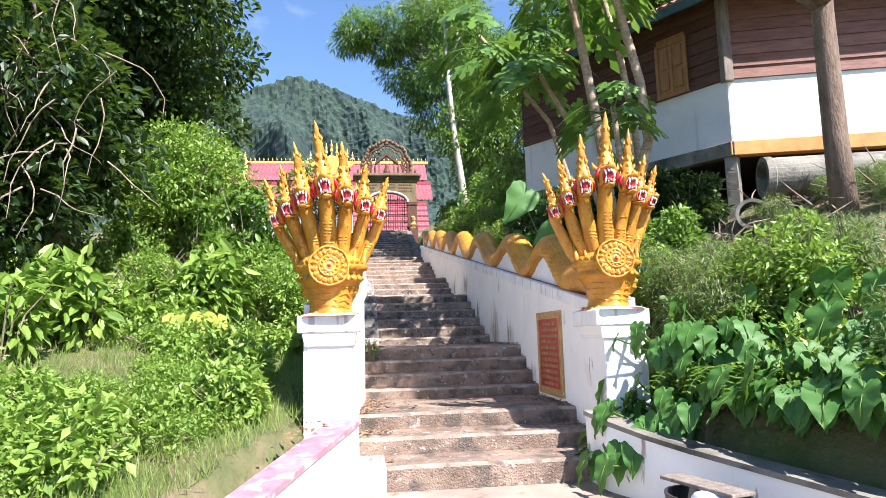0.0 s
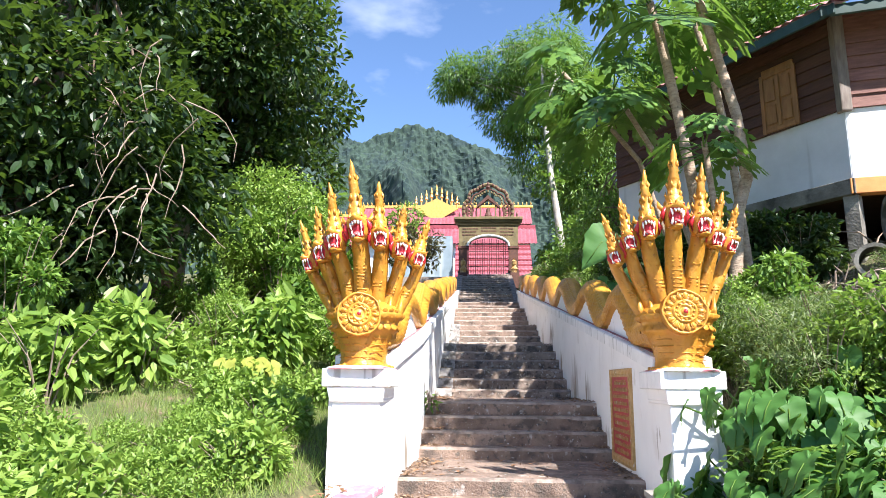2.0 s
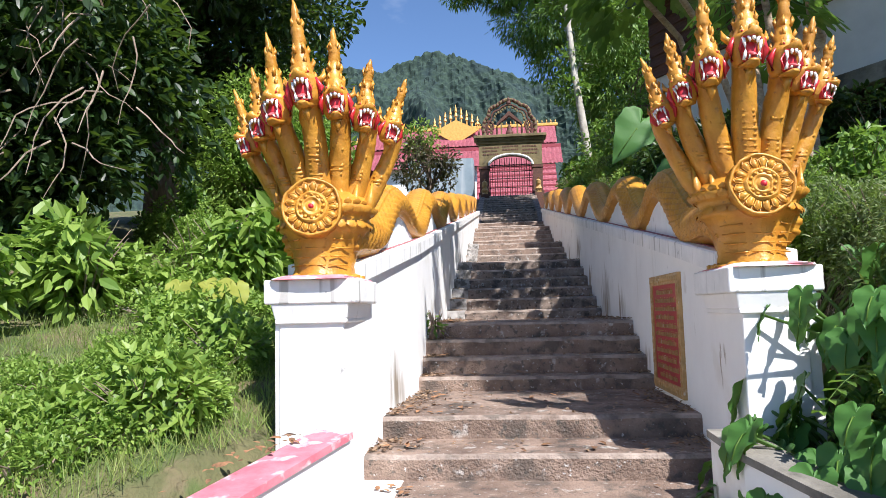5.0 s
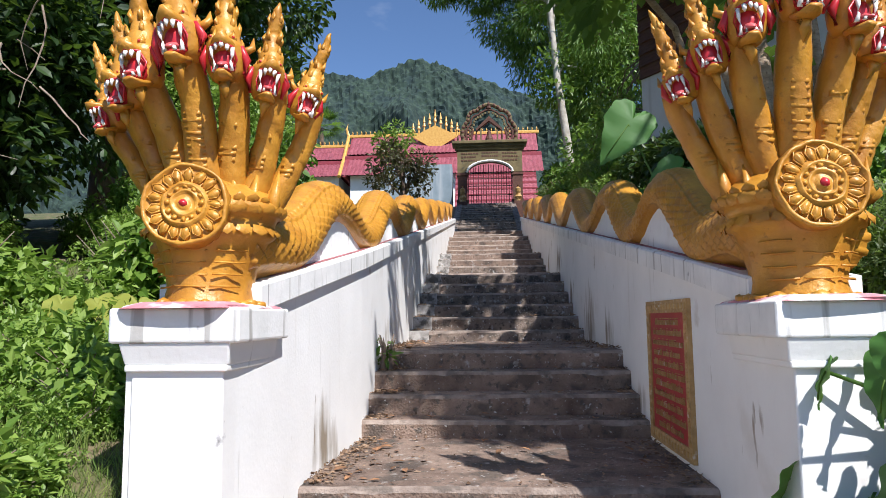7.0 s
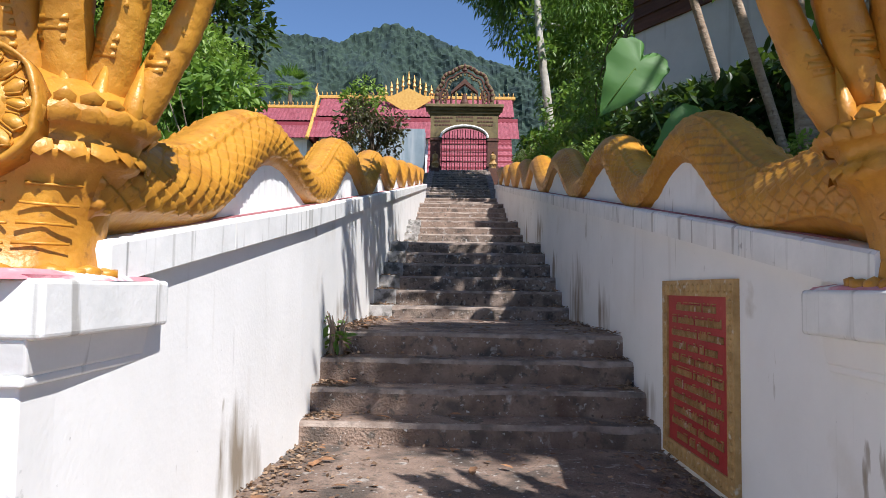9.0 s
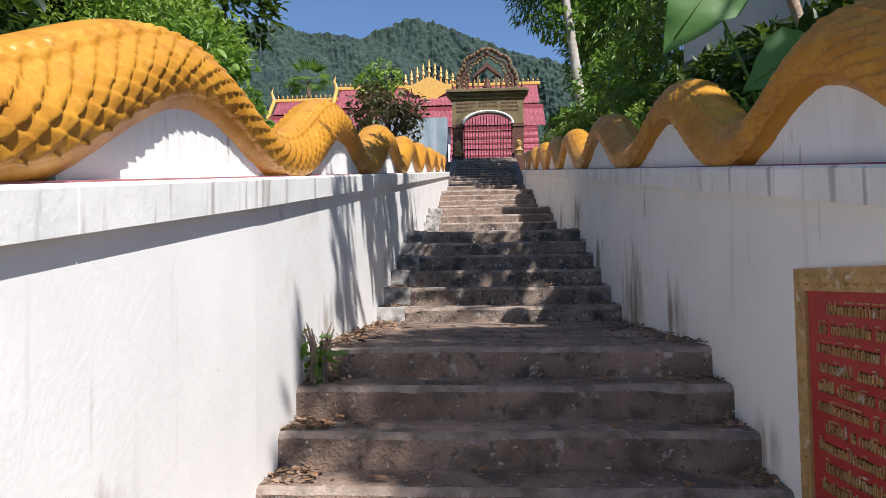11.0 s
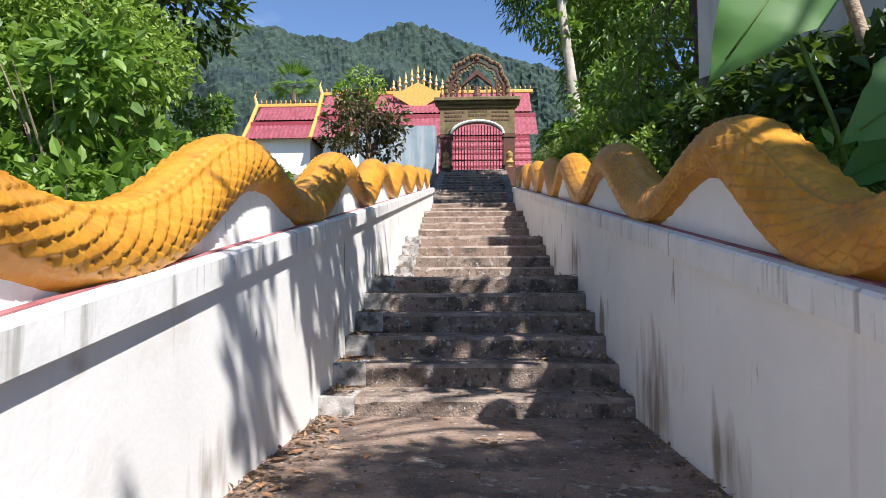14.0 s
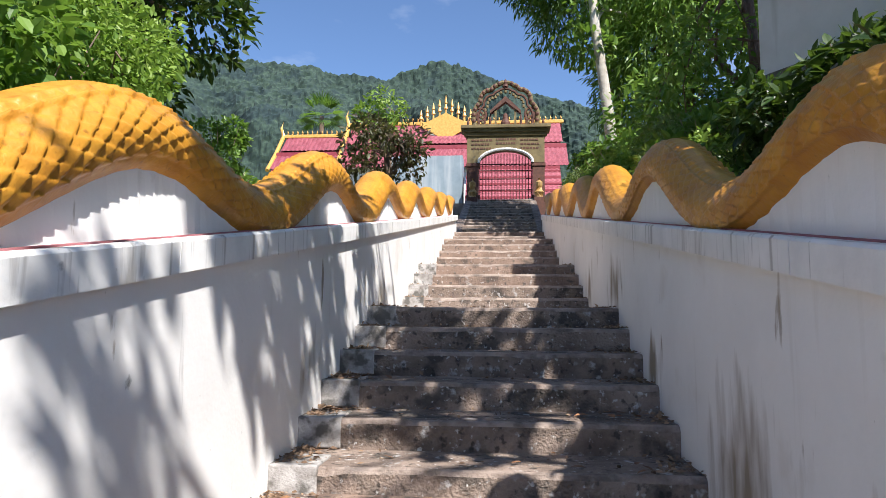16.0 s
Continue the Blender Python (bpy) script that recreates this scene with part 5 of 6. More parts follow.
def scatter_leaves(rs, places, out, size, kind, droop=0.35, spread=0.8, jitter=0.35):
    """Leaves at the places, pointing along out with scatter; returns vertices and triangles."""
    v, f = leaf_shape(kind)
    n = len(places)
    d = out + rs.normal(0, spread, (n, 3))
    d[:, 2] -= droop
    d /= np.linalg.norm(d, axis=1)[:, None] + 1e-9
    u = np.tile((0.0, 0.0, 1.0), (n, 1)) + rs.normal(0, 0.45, (n, 3))
    s = np.cross(u, d)
    s /= np.linalg.norm(s, axis=1)[:, None] + 1e-9
    w = np.cross(d, s)
    k = size * (1 + rs.uniform(-jitter, jitter, n))
    verts = places[:, None, :] + k[:, None, None] * (v[None, :, 0, None] * d[:, None, :] + v[None, :, 1, None] * s[:, None, :] + v[None, :, 2, None] * w[:, None, :])
    faces = f[None, :, :] + (np.arange(n) * len(v))[:, None, None]
    return verts.reshape(-1, 3), faces.reshape(-1, 3)


def crown_places(rs, blobs, per):
    """Points near the skins of several lobes, with gaps, and the ways outwards."""
    P, O = [], []
    for c, r in blobs:
        n = int(per * (r[0] * r[1] + r[1] * r[2] + r[0] * r[2]) / 3)
        d = rs.normal(0, 1, (n, 3))
        d /= np.linalg.norm(d, axis=1)[:, None]
        clump = smooth_noise(d[:, 0] * 3.2 + c[0], d[:, 1] * 3.2 + d[:, 2] * 2.7 + c[1], 17)
        keep = clump > 0.27
        d = d[keep]
        depth = rs.uniform(0.62, 1.05, len(d)) + 0.22 * (clump[keep] - 0.5)
        P.append(np.array(c) + d * np.array(r) * depth[:, None])
        O.append(d)
    return np.concatenate(P), np.concatenate(O)


def limbs(trunk_pts, trunk_r, ends, r, mat_index=0):
    b = Build()
    b.tube(trunk_pts, trunk_r, 0, 12, up=(0, 1, 0))
    t = np.array(trunk_pts)
    for e in ends:
        e = np.array(e)
        k = r.randrange(max(1, len(t) // 2), len(t))
        s = t[k]
        m1 = s + (e - s) * 0.4 + np.array((r.uniform(-0.4, 0.4), r.uniform(-0.4, 0.4), 0.3))
        m2 = s + (e - s) * 0.75 + np.array((r.uniform(-0.3, 0.3), r.uniform(-0.3, 0.3), 0.2))
        r0 = trunk_r[k] * 0.55
        b.tube([s, m1, m2, e], [r0, r0 * 0.7, r0 * 0.4, 0.01], 0, 7)
    return b


def tree(name, label, trunk_pts, trunk_r, blobs, per, size, kind, leaf_mat, bark, seed, droop=0.35, spread=0.8, **tags):
    rs, r = np.random.RandomState(seed), random.Random(seed)
    t = tagged(new(name), label, "tree", **tags)
    link("trunk", limbs(trunk_pts, trunk_r, [c for c, _ in blobs], r), [bark], t, smooth=True)
    P, O = crown_places(rs, blobs, per)
    v, f = scatter_leaves(rs, P, O, size, kind, droop, spread)
    link("crown", fast_mesh("crown", v, f, leaf_mat), None, t)
    return t


rs0 = np.random.RandomState(3)


def lobes(center, radius, count, lobe, seed, squash=0.8):
    r = np.random.RandomState(seed)
    d = r.normal(0, 1, (count, 3))
    d /= np.linalg.norm(d, axis=1)[:, None]
    out = []
    for k in range(count):
        p = np.array(center) + d[k] * np.array(radius) * r.uniform(0.55, 1.0)
        s = lobe * r.uniform(0.7, 1.3)
        out.append((tuple(p), (s, s, s * squash)))
    return out


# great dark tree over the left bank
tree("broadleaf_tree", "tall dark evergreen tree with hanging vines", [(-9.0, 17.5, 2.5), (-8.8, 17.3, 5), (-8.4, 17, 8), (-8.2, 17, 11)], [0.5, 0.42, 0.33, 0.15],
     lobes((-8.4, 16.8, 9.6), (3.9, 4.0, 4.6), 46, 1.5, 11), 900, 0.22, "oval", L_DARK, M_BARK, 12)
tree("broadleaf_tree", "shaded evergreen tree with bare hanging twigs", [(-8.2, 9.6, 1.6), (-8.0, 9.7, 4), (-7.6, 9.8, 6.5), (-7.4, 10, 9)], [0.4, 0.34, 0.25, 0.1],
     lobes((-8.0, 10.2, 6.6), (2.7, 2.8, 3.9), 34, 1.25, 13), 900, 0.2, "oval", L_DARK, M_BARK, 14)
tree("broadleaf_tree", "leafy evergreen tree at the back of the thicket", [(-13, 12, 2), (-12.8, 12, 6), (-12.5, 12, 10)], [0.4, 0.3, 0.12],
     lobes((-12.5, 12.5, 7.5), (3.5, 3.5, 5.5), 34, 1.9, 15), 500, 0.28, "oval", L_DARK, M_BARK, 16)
tree("broadleaf_tree", "bright green leafy tree in the thicket", [(-5.4, 14.8, 2.3), (-5.35, 14.8, 3.2), (-5.3, 14.7, 4.3)], [0.1, 0.08, 0.04],
     lobes((-5.2, 14.6, 4.5), (1.5, 1.9, 1.5), 30, 0.62, 79), 1500, 0.10, "oval", L_BRIGHT, M_BARK, 80)
# bamboo and slender trees right of the upper stair
tree("bamboo_clump", "tall arching bamboo clump with feathery tips", [(3.6, 27.0, 5.5), (3.4, 26.8, 9), (2.7, 26.5, 12.5), (1.4, 26, 15.5)], [0.12, 0.1, 0.08, 0.03],
     lobes((2.6, 26.5, 13.2), (2.3, 2.0, 3.3), 42, 1.0, 17) + lobes((-0.4, 26.5, 14.1), (1.9, 0.8, 0.7), 14, 0.75, 77), 1100, 0.26, "slim", L_BAMBOO, M_BARK_PALE, 18, 0.9, 0.6)
tree("bamboo_clump", "dense shaded bamboo clump beside the stair", [(4.6, 23.5, 5.2), (4.5, 23.4, 8), (4.0, 23.2, 11)], [0.12, 0.1, 0.05],
     lobes((4.3, 23.8, 9.0), (1.9, 2.2, 3.8), 44, 0.95, 19), 1100, 0.22, "slim", L_MID, M_BARK, 20, 0.8, 0.6)
tree("slender_tree", "slender pale-barked tree with sparse leaves", [(2.55, 21.8, 4.4), (2.35, 21.8, 6.5), (2.1, 21.8, 8.5), (1.95, 21.9, 10.8), (1.9, 22, 12.5)], [0.13, 0.12, 0.10, 0.08, 0.03],
     lobes((2.5, 22.2, 10.2), (0.9, 1.0, 2.6), 12, 0.6, 21), 800, 0.18, "oval", L_MID, M_BARK_PALE, 22)
tree("broadleaf_tree", "shaded leafy tree on the bank below the bamboo", [(8.0, 21.5, 4.6), (7.9, 21.5, 8), (7.8, 21.5, 10)], [0.3, 0.24, 0.1],
     lobes((7.8, 21.5, 8.4), (2.6, 2.0, 3.4), 36, 1.1, 23), 800, 0.18, "oval", L_MID, M_BARK, 24)
tree("broadleaf_tree", "tall tree rising behind the house", [(9.5, 24, 5), (9.5, 24, 10), (9.5, 24, 14)], [0.35, 0.28, 0.1],
     lobes((9, 24, 13), (3.6, 3, 4), 34, 1.6, 25), 500, 0.25, "oval", L_MID, M_BARK, 26)
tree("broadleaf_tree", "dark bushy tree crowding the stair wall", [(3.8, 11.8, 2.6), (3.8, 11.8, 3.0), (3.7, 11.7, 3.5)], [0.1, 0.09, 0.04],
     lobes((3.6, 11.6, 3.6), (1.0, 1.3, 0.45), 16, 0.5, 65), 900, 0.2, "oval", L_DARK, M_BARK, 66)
tree("broadleaf_tree", "dark bushy tree crowding the stair wall", [(3.6, 16.6, 3.6), (3.5, 16.6, 5), (3.4, 16.6, 7)], [0.1, 0.09, 0.04],
     lobes((3.3, 17.6, 5.4), (1.0, 1.8, 1.5), 22, 0.62, 67), 900, 0.13, "oval", L_MID, M_BARK, 68)
# red-leaved shrub and small trees left of the upper stair
tree("ornamental_shrub", "dark purple-leaved shrub tree beside the upper stair", [(-2.7, 23, 4.2), (-2.65, 23, 5.2), (-2.6, 23, 6)], [0.08, 0.07, 0.03],
     lobes((-2.75, 23, 6.05), (0.95, 0.8, 0.75), 24, 0.34, 27), 1000, 0.14, "oval", L_RED, M_BARK, 28)
tree("ornamental_shrub", "bright green leafy shrub tree", [(-2.9, 24.5, 4.4), (-2.85, 24.5, 6), (-2.8, 24.5, 7)], [0.07, 0.06, 0.02],
     lobes((-3.15, 24.5, 7.3), (0.55, 0.7, 0.75), 14, 0.34, 29), 1000, 0.14, "oval", L_BRIGHT, M_BARK, 30)


# papaya trees: bare ringed stems with a head of deeply cut leaves
def papaya_leaf(b, root, direction, length, rr):
    d = Vector(direction).normalized()
    stalk_end = Vector(root) + d * length
    b.tube([root, Vector(root) + d * length * 0.5 + Vector((0, 0, 0.06)), stalk_end], [0.014, 0.010, 0.007], 0, 5)
    flat = Vector((d.x, d.y, -1.0 + rr.uniform(-0.3, 0.4))).normalized()
    side = Vector((0, 0, 1)).cross(flat).normalized()
    for k in range(-4, 5):
        a = k * 0.52
        f = (flat * math.cos(a) + side * math.sin(a)).normalized()
        w = f.cross(flat.cross(side)).normalized()
        L = length * (0.75 - 0.09 * abs(k)) * rr.uniform(0.85, 1.1)
        dz = Vector((0, 0, -0.10 * L))
        p = [stalk_end, stalk_end + f * L * 0.35 + w * L * 0.07, stalk_end + f * L * 0.55 + w * L * 0.26, stalk_end + f * L * 0.66 + w * L * 0.09, stalk_end + f * L * 0.84 + w * L * 0.15 + dz * 0.6,
             stalk_end + f * L + dz, stalk_end + f * L * 0.84 - w * L * 0.15 + dz * 0.6, stalk_end + f * L * 0.66 - w * L * 0.09, stalk_end + f * L * 0.55 - w * L * 0.26, stalk_end + f * L * 0.35 - w * L * 0.07]
        b.add([tuple(x) for x in p], [np.array([(0, 9, 1), (9, 8, 7), (9, 7, 1), (1, 7, 3), (1, 3, 2), (7, 6, 5), (7, 5, 3), (3, 5, 4)])], 1)


def papaya(pts, radii, count, length, seed, label):
    rr = random.Random(seed)
    t = tagged(new("papaya_tree"), label, "tree", group="papaya trees on the bank")
    b = Build()
    fine = []
    rad = []
    p = np.array(pts)
    for k in range(len(p) - 1):
        for s in np.linspace(0, 1, 14, endpoint=False):
            fine.append(p[k] + (p[k + 1] - p[k]) * s)
            rad.append((radii[k] + (radii[k + 1] - radii[k]) * s) * (1.0 + 0.05 * (len(rad) % 2)))
    fine.append(p[-1])
    rad.append(radii[-1])
    b.tube(fine, rad, 0, 12, up=(0, 1, 0))
    link("trunk", b, [M_PAPAYA_BARK], t, smooth=True)
    b = Build()
    top = p[-1]
    for k in range(count):
        a = k * 2.4 + rr.uniform(-0.3, 0.3)
        e = rr.uniform(-0.75 if count > 16 else -0.35, 0.75)
        papaya_leaf(b, tuple(top - np.array((0, 0, rr.uniform(0, 0.022 * count)))), (math.cos(a), math.sin(a), e), length * rr.uniform(0.7, 1.15), rr)
    link("leaf_head", b, [L_PAPAYA, L_PAPAYA], t)
    return t


papaya([(2.95, 9.5, 2.6), (2.80, 9.5, 4.2), (2.62, 9.5, 5.5), (2.42, 9.5, 6.8), (2.30, 9.5, 7.3)], [0.095, 0.085, 0.075, 0.07, 0.06], 18, 0.9, 41, "papaya tree with a slender ringed trunk")
papaya([(3.1, 9.0, 2.6), (3.2, 9.0, 3.7), (3.38, 9.0, 4.25), (3.30, 9.0, 5.2), (3.05, 9.0, 6.3), (2.80, 9.0, 7.4), (2.62, 9.0, 8.6)], [0.09, 0.085, 0.08, 0.07, 0.065, 0.06, 0.05], 3, 0.5, 42, "papaya tree with a patterned pale trunk")
papaya([(3.72, 10.0, 3.0), (3.60, 10.0, 4.7), (3.42, 10.0, 6.05), (3.16, 10.0, 7.2)], [0.065, 0.06, 0.055, 0.045], 5, 0.5, 43, "young papaya tree leaning by the house")
papaya([(3.3, 10.6, 2.8), (2.65, 10.6, 5.0), (1.9, 10.6, 6.35)], [0.05, 0.045, 0.04], 30, 0.74, 45, "papaya tree with a dense drooping leaf head")
papaya([(3.2, 11.4, 2.9), (2.5, 11.4, 5.3), (1.15, 11.3, 7.0)], [0.05, 0.045, 0.04], 24, 0.74, 46, "papaya tree leaning towards the stair")
papaya([(2.95, 8.9, 2.2), (2.88, 8.9, 3.6), (2.78, 8.9, 4.75)], [0.05, 0.045, 0.04], 17, 0.60, 44, "low papaya tree spreading over the bank")
# First three lobe groups hang unseen overhead, added to cast shade on the stair.
tree("shade_tree", "thick-stemmed tree in front of the house with added unseen shade lobes", [(5.84, 8.0, 2.3), (5.80, 8.0, 4.0), (5.80, 8.0, 6.0), (5.84, 7.9, 8.0), (5.7, 7.7, 8.9)], [0.20, 0.17, 0.155, 0.13, 0.08],
     lobes((3.95, 3.9, 8.5), (0.95, 1.5, 0.6), 22, 0.58, 71) + lobes((1.25, 8.5, 7.2), (0.3, 1.0, 0.4), 7, 0.36, 73) + lobes((1.9, 5.75, 7.7), (0.12, 0.35, 0.4), 5, 0.2, 89) + lobes((5.6, 7.6, 7.4), (0.9, 0.8, 0.6), 7, 0.5, 75), 950, 0.2, "oval", L_MID, M_BARK, 72)


# shrubs: copies of a few bodies
def shrub_body(name, seed, radius, height, count, size, kind, mat, droop=0.3):
    rs, r = np.random.RandomState(seed), random.Random(seed)
    e = new(name)
    b = Build()
    for k in range(9):
        a = k * 0.7 + r.random()
        tip = (radius * 0.8 * math.cos(a), radius * 0.8 * math.sin(a), height * r.uniform(0.6, 0.95))
        b.tube([(0.05 * math.cos(a), 0.05 * math.sin(a), -0.1), (tip[0] * 0.5, tip[1] * 0.5, tip[2] * 0.65), tip], [0.016, 0.011, 0.004], 0, 5)
    link("stem", b, [M_TWIG], e)
    blobs = lobes((0, 0, height * 0.55), (radius * 0.75, radius * 0.75, height * 0.42), 12, radius * 0.42, seed + 1, 0.85)
    area = sum((q[0] * q[1] + q[1] * q[2] + q[0] * q[2]) / 3 for _, q in blobs)
    P, O = crown_places(rs, blobs, 1.35 * count / area)
    P[:, 2] = np.maximum(P[:, 2], 0.03)
    v, f = scatter_leaves(rs, P, O, size, kind, droop)
    link("foliage", fast_mesh("foliage", v, f, mat), None, e)
    return e


BODIES = {
    "broad": (shrub_body("shrub", 51, 0.75, 1.5, 1500, 0.16, "oval", L_MID, 0.5), "broad-leaved green shrub on the bank"),
    "fine": (shrub_body("shrub", 53, 0.7, 1.2, 3200, 0.085, "diamond", L_BRIGHT), "fine-leaved bright green weed bush"),
    "tall": (shrub_body("shrub", 55, 0.8, 2.3, 2600, 0.14, "oval", L_MID, 0.4), "tall leafy green shrub in the thicket"),
    "vine": (shrub_body("shrub", 83, 0.75, 1.25, 620, 0.24, "oval", L_BRIGHT, 0.9), "broad drooping-leaved sunlit plant in the thicket"),
    "heart": (shrub_body("shrub", 95, 0.7, 0.75, 700, 0.17, "diamond", L_BRIGHT, 0.55), "heart-leaved sunlit weed on the bank"),
    "creeper": (shrub_body("shrub", 87, 0.6, 0.32, 1300, 0.075, "oval", L_BRIGHT, 0.1), "low leafy creeper covering the bank"),
    "low": (shrub_body("shrub", 57, 0.45, 0.5, 1500, 0.065, "diamond", L_BRIGHT), "low weedy clump in the grass"),
    "slim": (shrub_body("shrub", 59, 0.7, 1.3, 3600, 0.10, "slim", L_WEED, 0.2), "feathery grey-green weed thicket"),
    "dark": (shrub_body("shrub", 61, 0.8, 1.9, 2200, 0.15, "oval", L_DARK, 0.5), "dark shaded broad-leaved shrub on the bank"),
}
for key, (e, label) in BODIES.items():
    tagged(e, label, "shrub", group="shrubs and weeds on the banks")
used = set()


def plant(key, x, y, scale=1.0, turn=0.0, lift=0.0):
    e = BODIES[key][0]
    m = pose(x, y, float(ground_z(x, y)) - 0.03 + lift, 0, 0, turn) @ Matrix.Scale(scale, 4)
    if key not in used:
        used.add(key)
        e.matrix_world = m
        return e
    o = copy_thing(e, pose(0, 0, 0))
    o.matrix_basis = m
    return o


r = random.Random(77)
# left bank: a thicket behind a weedy strip of grass
for k in range(64):
    y = r.uniform(6.0, 24)
    near = -2.6 - 0.12 * max(0, 10 - y) if y > 8.5 else -4.3 + 0.35 * (y - 6)
    x = near - abs(r.gauss(0.2, 2.2))
    key = r.choice(["broad", "vine", "heart", "tall", "fine", "vine"] if y < 10.5 else ["broad", "fine", "fine", "tall", "fine"])
    open_view = x > -0.8 - 0.325 * (y - 5.8)
    plant(key, x, y, r.uniform(0.35, 0.5) if open_view and y > 12 else (r.uniform(0.5, 0.85) if x < -4.5 and y < 13 else r.uniform(0.7, 1.15)), r.uniform(0, 360))
for k in range(34):
    y = r.uniform(9, 25)
    plant(r.choice(["fine", "broad", "fine"]), r.uniform(-3.3, -2.0), y, (r.uniform(0.6, 0.95) if y < 13 else r.uniform(0.35, 0.55)), r.uniform(0, 360))
for k in range(58):
    y = r.uniform(1.2, 9)
    x = -2.0 - abs(r.gauss(0, 1.9)) - 0.33 * max(0, 5.0 - y)
    plant(r.choice(["low", "creeper", "heart", "creeper"]), x, y, r.uniform(0.4, 0.6) if x > -3.6 - 0.33 * max(0, 5.2 - y) else r.uniform(0.55, 0.9), r.uniform(0, 360))
for k in range(26):
    plant(r.choice(["vine", "heart", "fine", "broad", "vine"]), r.uniform(-10, -5.0), r.uniform(3.0, 7.5), r.uniform(0.45, 0.85), r.uniform(0, 360))
for k in range(70):
    y = r.uniform(2.6, 8.6)
    plant(r.choice(["low", "creeper", "creeper", "heart"]), r.uniform(-3.6, -2.1) - 0.33 * max(0, 5.2 - y), y, r.uniform(0.38, 0.6), r.uniform(0, 360))
# right bank
for k in range(40):
    x, y = r.uniform(1.9, 4.8), r.uniform(5.0, 8.6)
    far_side = x + 0.5 * (y - 5) > 3.9
    plant(r.choice(["low", "slim", "low"]) if far_side else r.choice(["slim", "slim", "slim", "fine"]), x, y, r.uniform(0.22, 0.38) if far_side else r.uniform(0.55, 0.85), r.uniform(0, 360))
for k in range(56):
    y = r.uniform(8.6, 27)
    plant(r.choice(["broad", "fine", "slim", "fine", "broad"]), 2.0 + abs(r.gauss(0, 1.1)), y, (r.uniform(0.45, 0.7) if y < 14 else r.uniform(0.7, 1.1)), r.uniform(0, 360))
for x, y, k in ((2.95, 12.6, 0.85), (3.6, 12.0, 0.85), (2.7, 13.5, 0.8), (3.35, 13.1, 0.85), (4.2, 11.3, 0.8), (4.7, 10.4, 0.7)):
    plant("dark", x, y, k, 90 * x)
for k in range(10):
    plant("slim", r.uniform(4.6, 7.5), r.uniform(6.8, 8.8), r.uniform(0.3, 0.55), r.uniform(0, 360))


# elephant-ear plants
def taro_leaf(b, stalk, root, tip_dir, length, size, rr, blade=None):
    d = Vector(tip_dir).normalized()
    end = Vector(root) + d * length
    midp = Vector(root) + d * length * 0.5 + Vector((0, 0, 0.12 * length))
    stalk.tube([root, tuple(midp), tuple(end)], [0.016, 0.012, 0.008], 0, 6)
    fwd = Vector((d.x, d.y, -1.4 + rr.uniform(-0.5, 0.7))).normalized()
    side = fwd.cross(Vector((0, 0, 1))).normalized()
    if blade is not None:
        fwd = Vector(blade[0]).normalized()
        side = fwd.cross(Vector(blade[1])).normalized()
    up = side.cross(fwd)
    out = [(-0.34, 0.0), (-0.55, 0.17), (-0.60, 0.34), (-0.42, 0.46), (-0.12, 0.50), (0.2, 0.47), (0.55, 0.33), (0.92, 0.16), (1.28, 0.0)]
    cuts = np.linspace(0, len(out) - 1, 19)
    out = [(float(np.interp(c_, range(len(out)), [o_[0] for o_ in out])), float(np.interp(c_, range(len(out)), [o_[1] for o_ in out]))) for c_ in cuts]
    out = [(f_, w_ * (1 + 0.05 * math.sin(i_ * 1.9)) + 0.02 * math.sin(math.pi * i_ / 18)) for i_, (f_, w_) in enumerate(out)]
    nrow = len(out)
    P = []
    for f, w in out:
        for s in (-1, -0.55, 0, 0.55, 1):
            wave = 0.045 * math.sin(f * 9 + s * 3) * abs(s)
            mid_f = f if w > 0 or f > 0 else f
            x = (f if abs(s) > 0.1 else max(f, -0.2)) * size * 0.62
            P.append(end + fwd * x + side * (s * w * size * 0.78) + up * ((0.10 * abs(s) * w + wave - 0.12 * max(0, f) ** 2) * size))
    faces = []
    for i in range(nrow - 1):
        for j in range(4):
            a_ = i * 5 + j
            faces.append((a_, a_ + 1, a_ + 6, a_ + 5))
    b.add([tuple(p) for p in P], [np.array(faces)], 0)
    # pale midrib stands proud
    b.tube([tuple(end + up * 0.006), tuple(end + fwd * 0.3 * size + up * 0.004), tuple(end + fwd * 0.62 * size - up * 0.08 * size)], 0.004, 1, 4)


def taro(x, y, z, count, length, size, seed, lean=(0, 0), label="elephant-ear plant with large heart-shaped leaves", mat=None, rise=(0.5, 1.2)):
    rr = random.Random(seed)
    e = thing("elephant_ear", label, "plant", (x, y, z), group="elephant-ear plants")
    for k in range(count):
        b = Build()
        a = k * 2.4 + rr.uniform(-0.4, 0.4)
        st = Build()
        taro_leaf(b, st, (rr.uniform(-0.05, 0.05), rr.uniform(-0.05, 0.05), 0), (math.cos(a) * 0.7 + lean[0], math.sin(a) * 0.7 + lean[1], rr.uniform(*rise)), length * rr.uniform(0.55, 1.1), size * rr.uniform(0.75, 1.2), rr)
        link("leaf", b, [mat or L_TARO, L_BRIGHT], e, smooth=True)
        link("stalk", st, [L_BAMBOO], e, smooth=True)
    return e


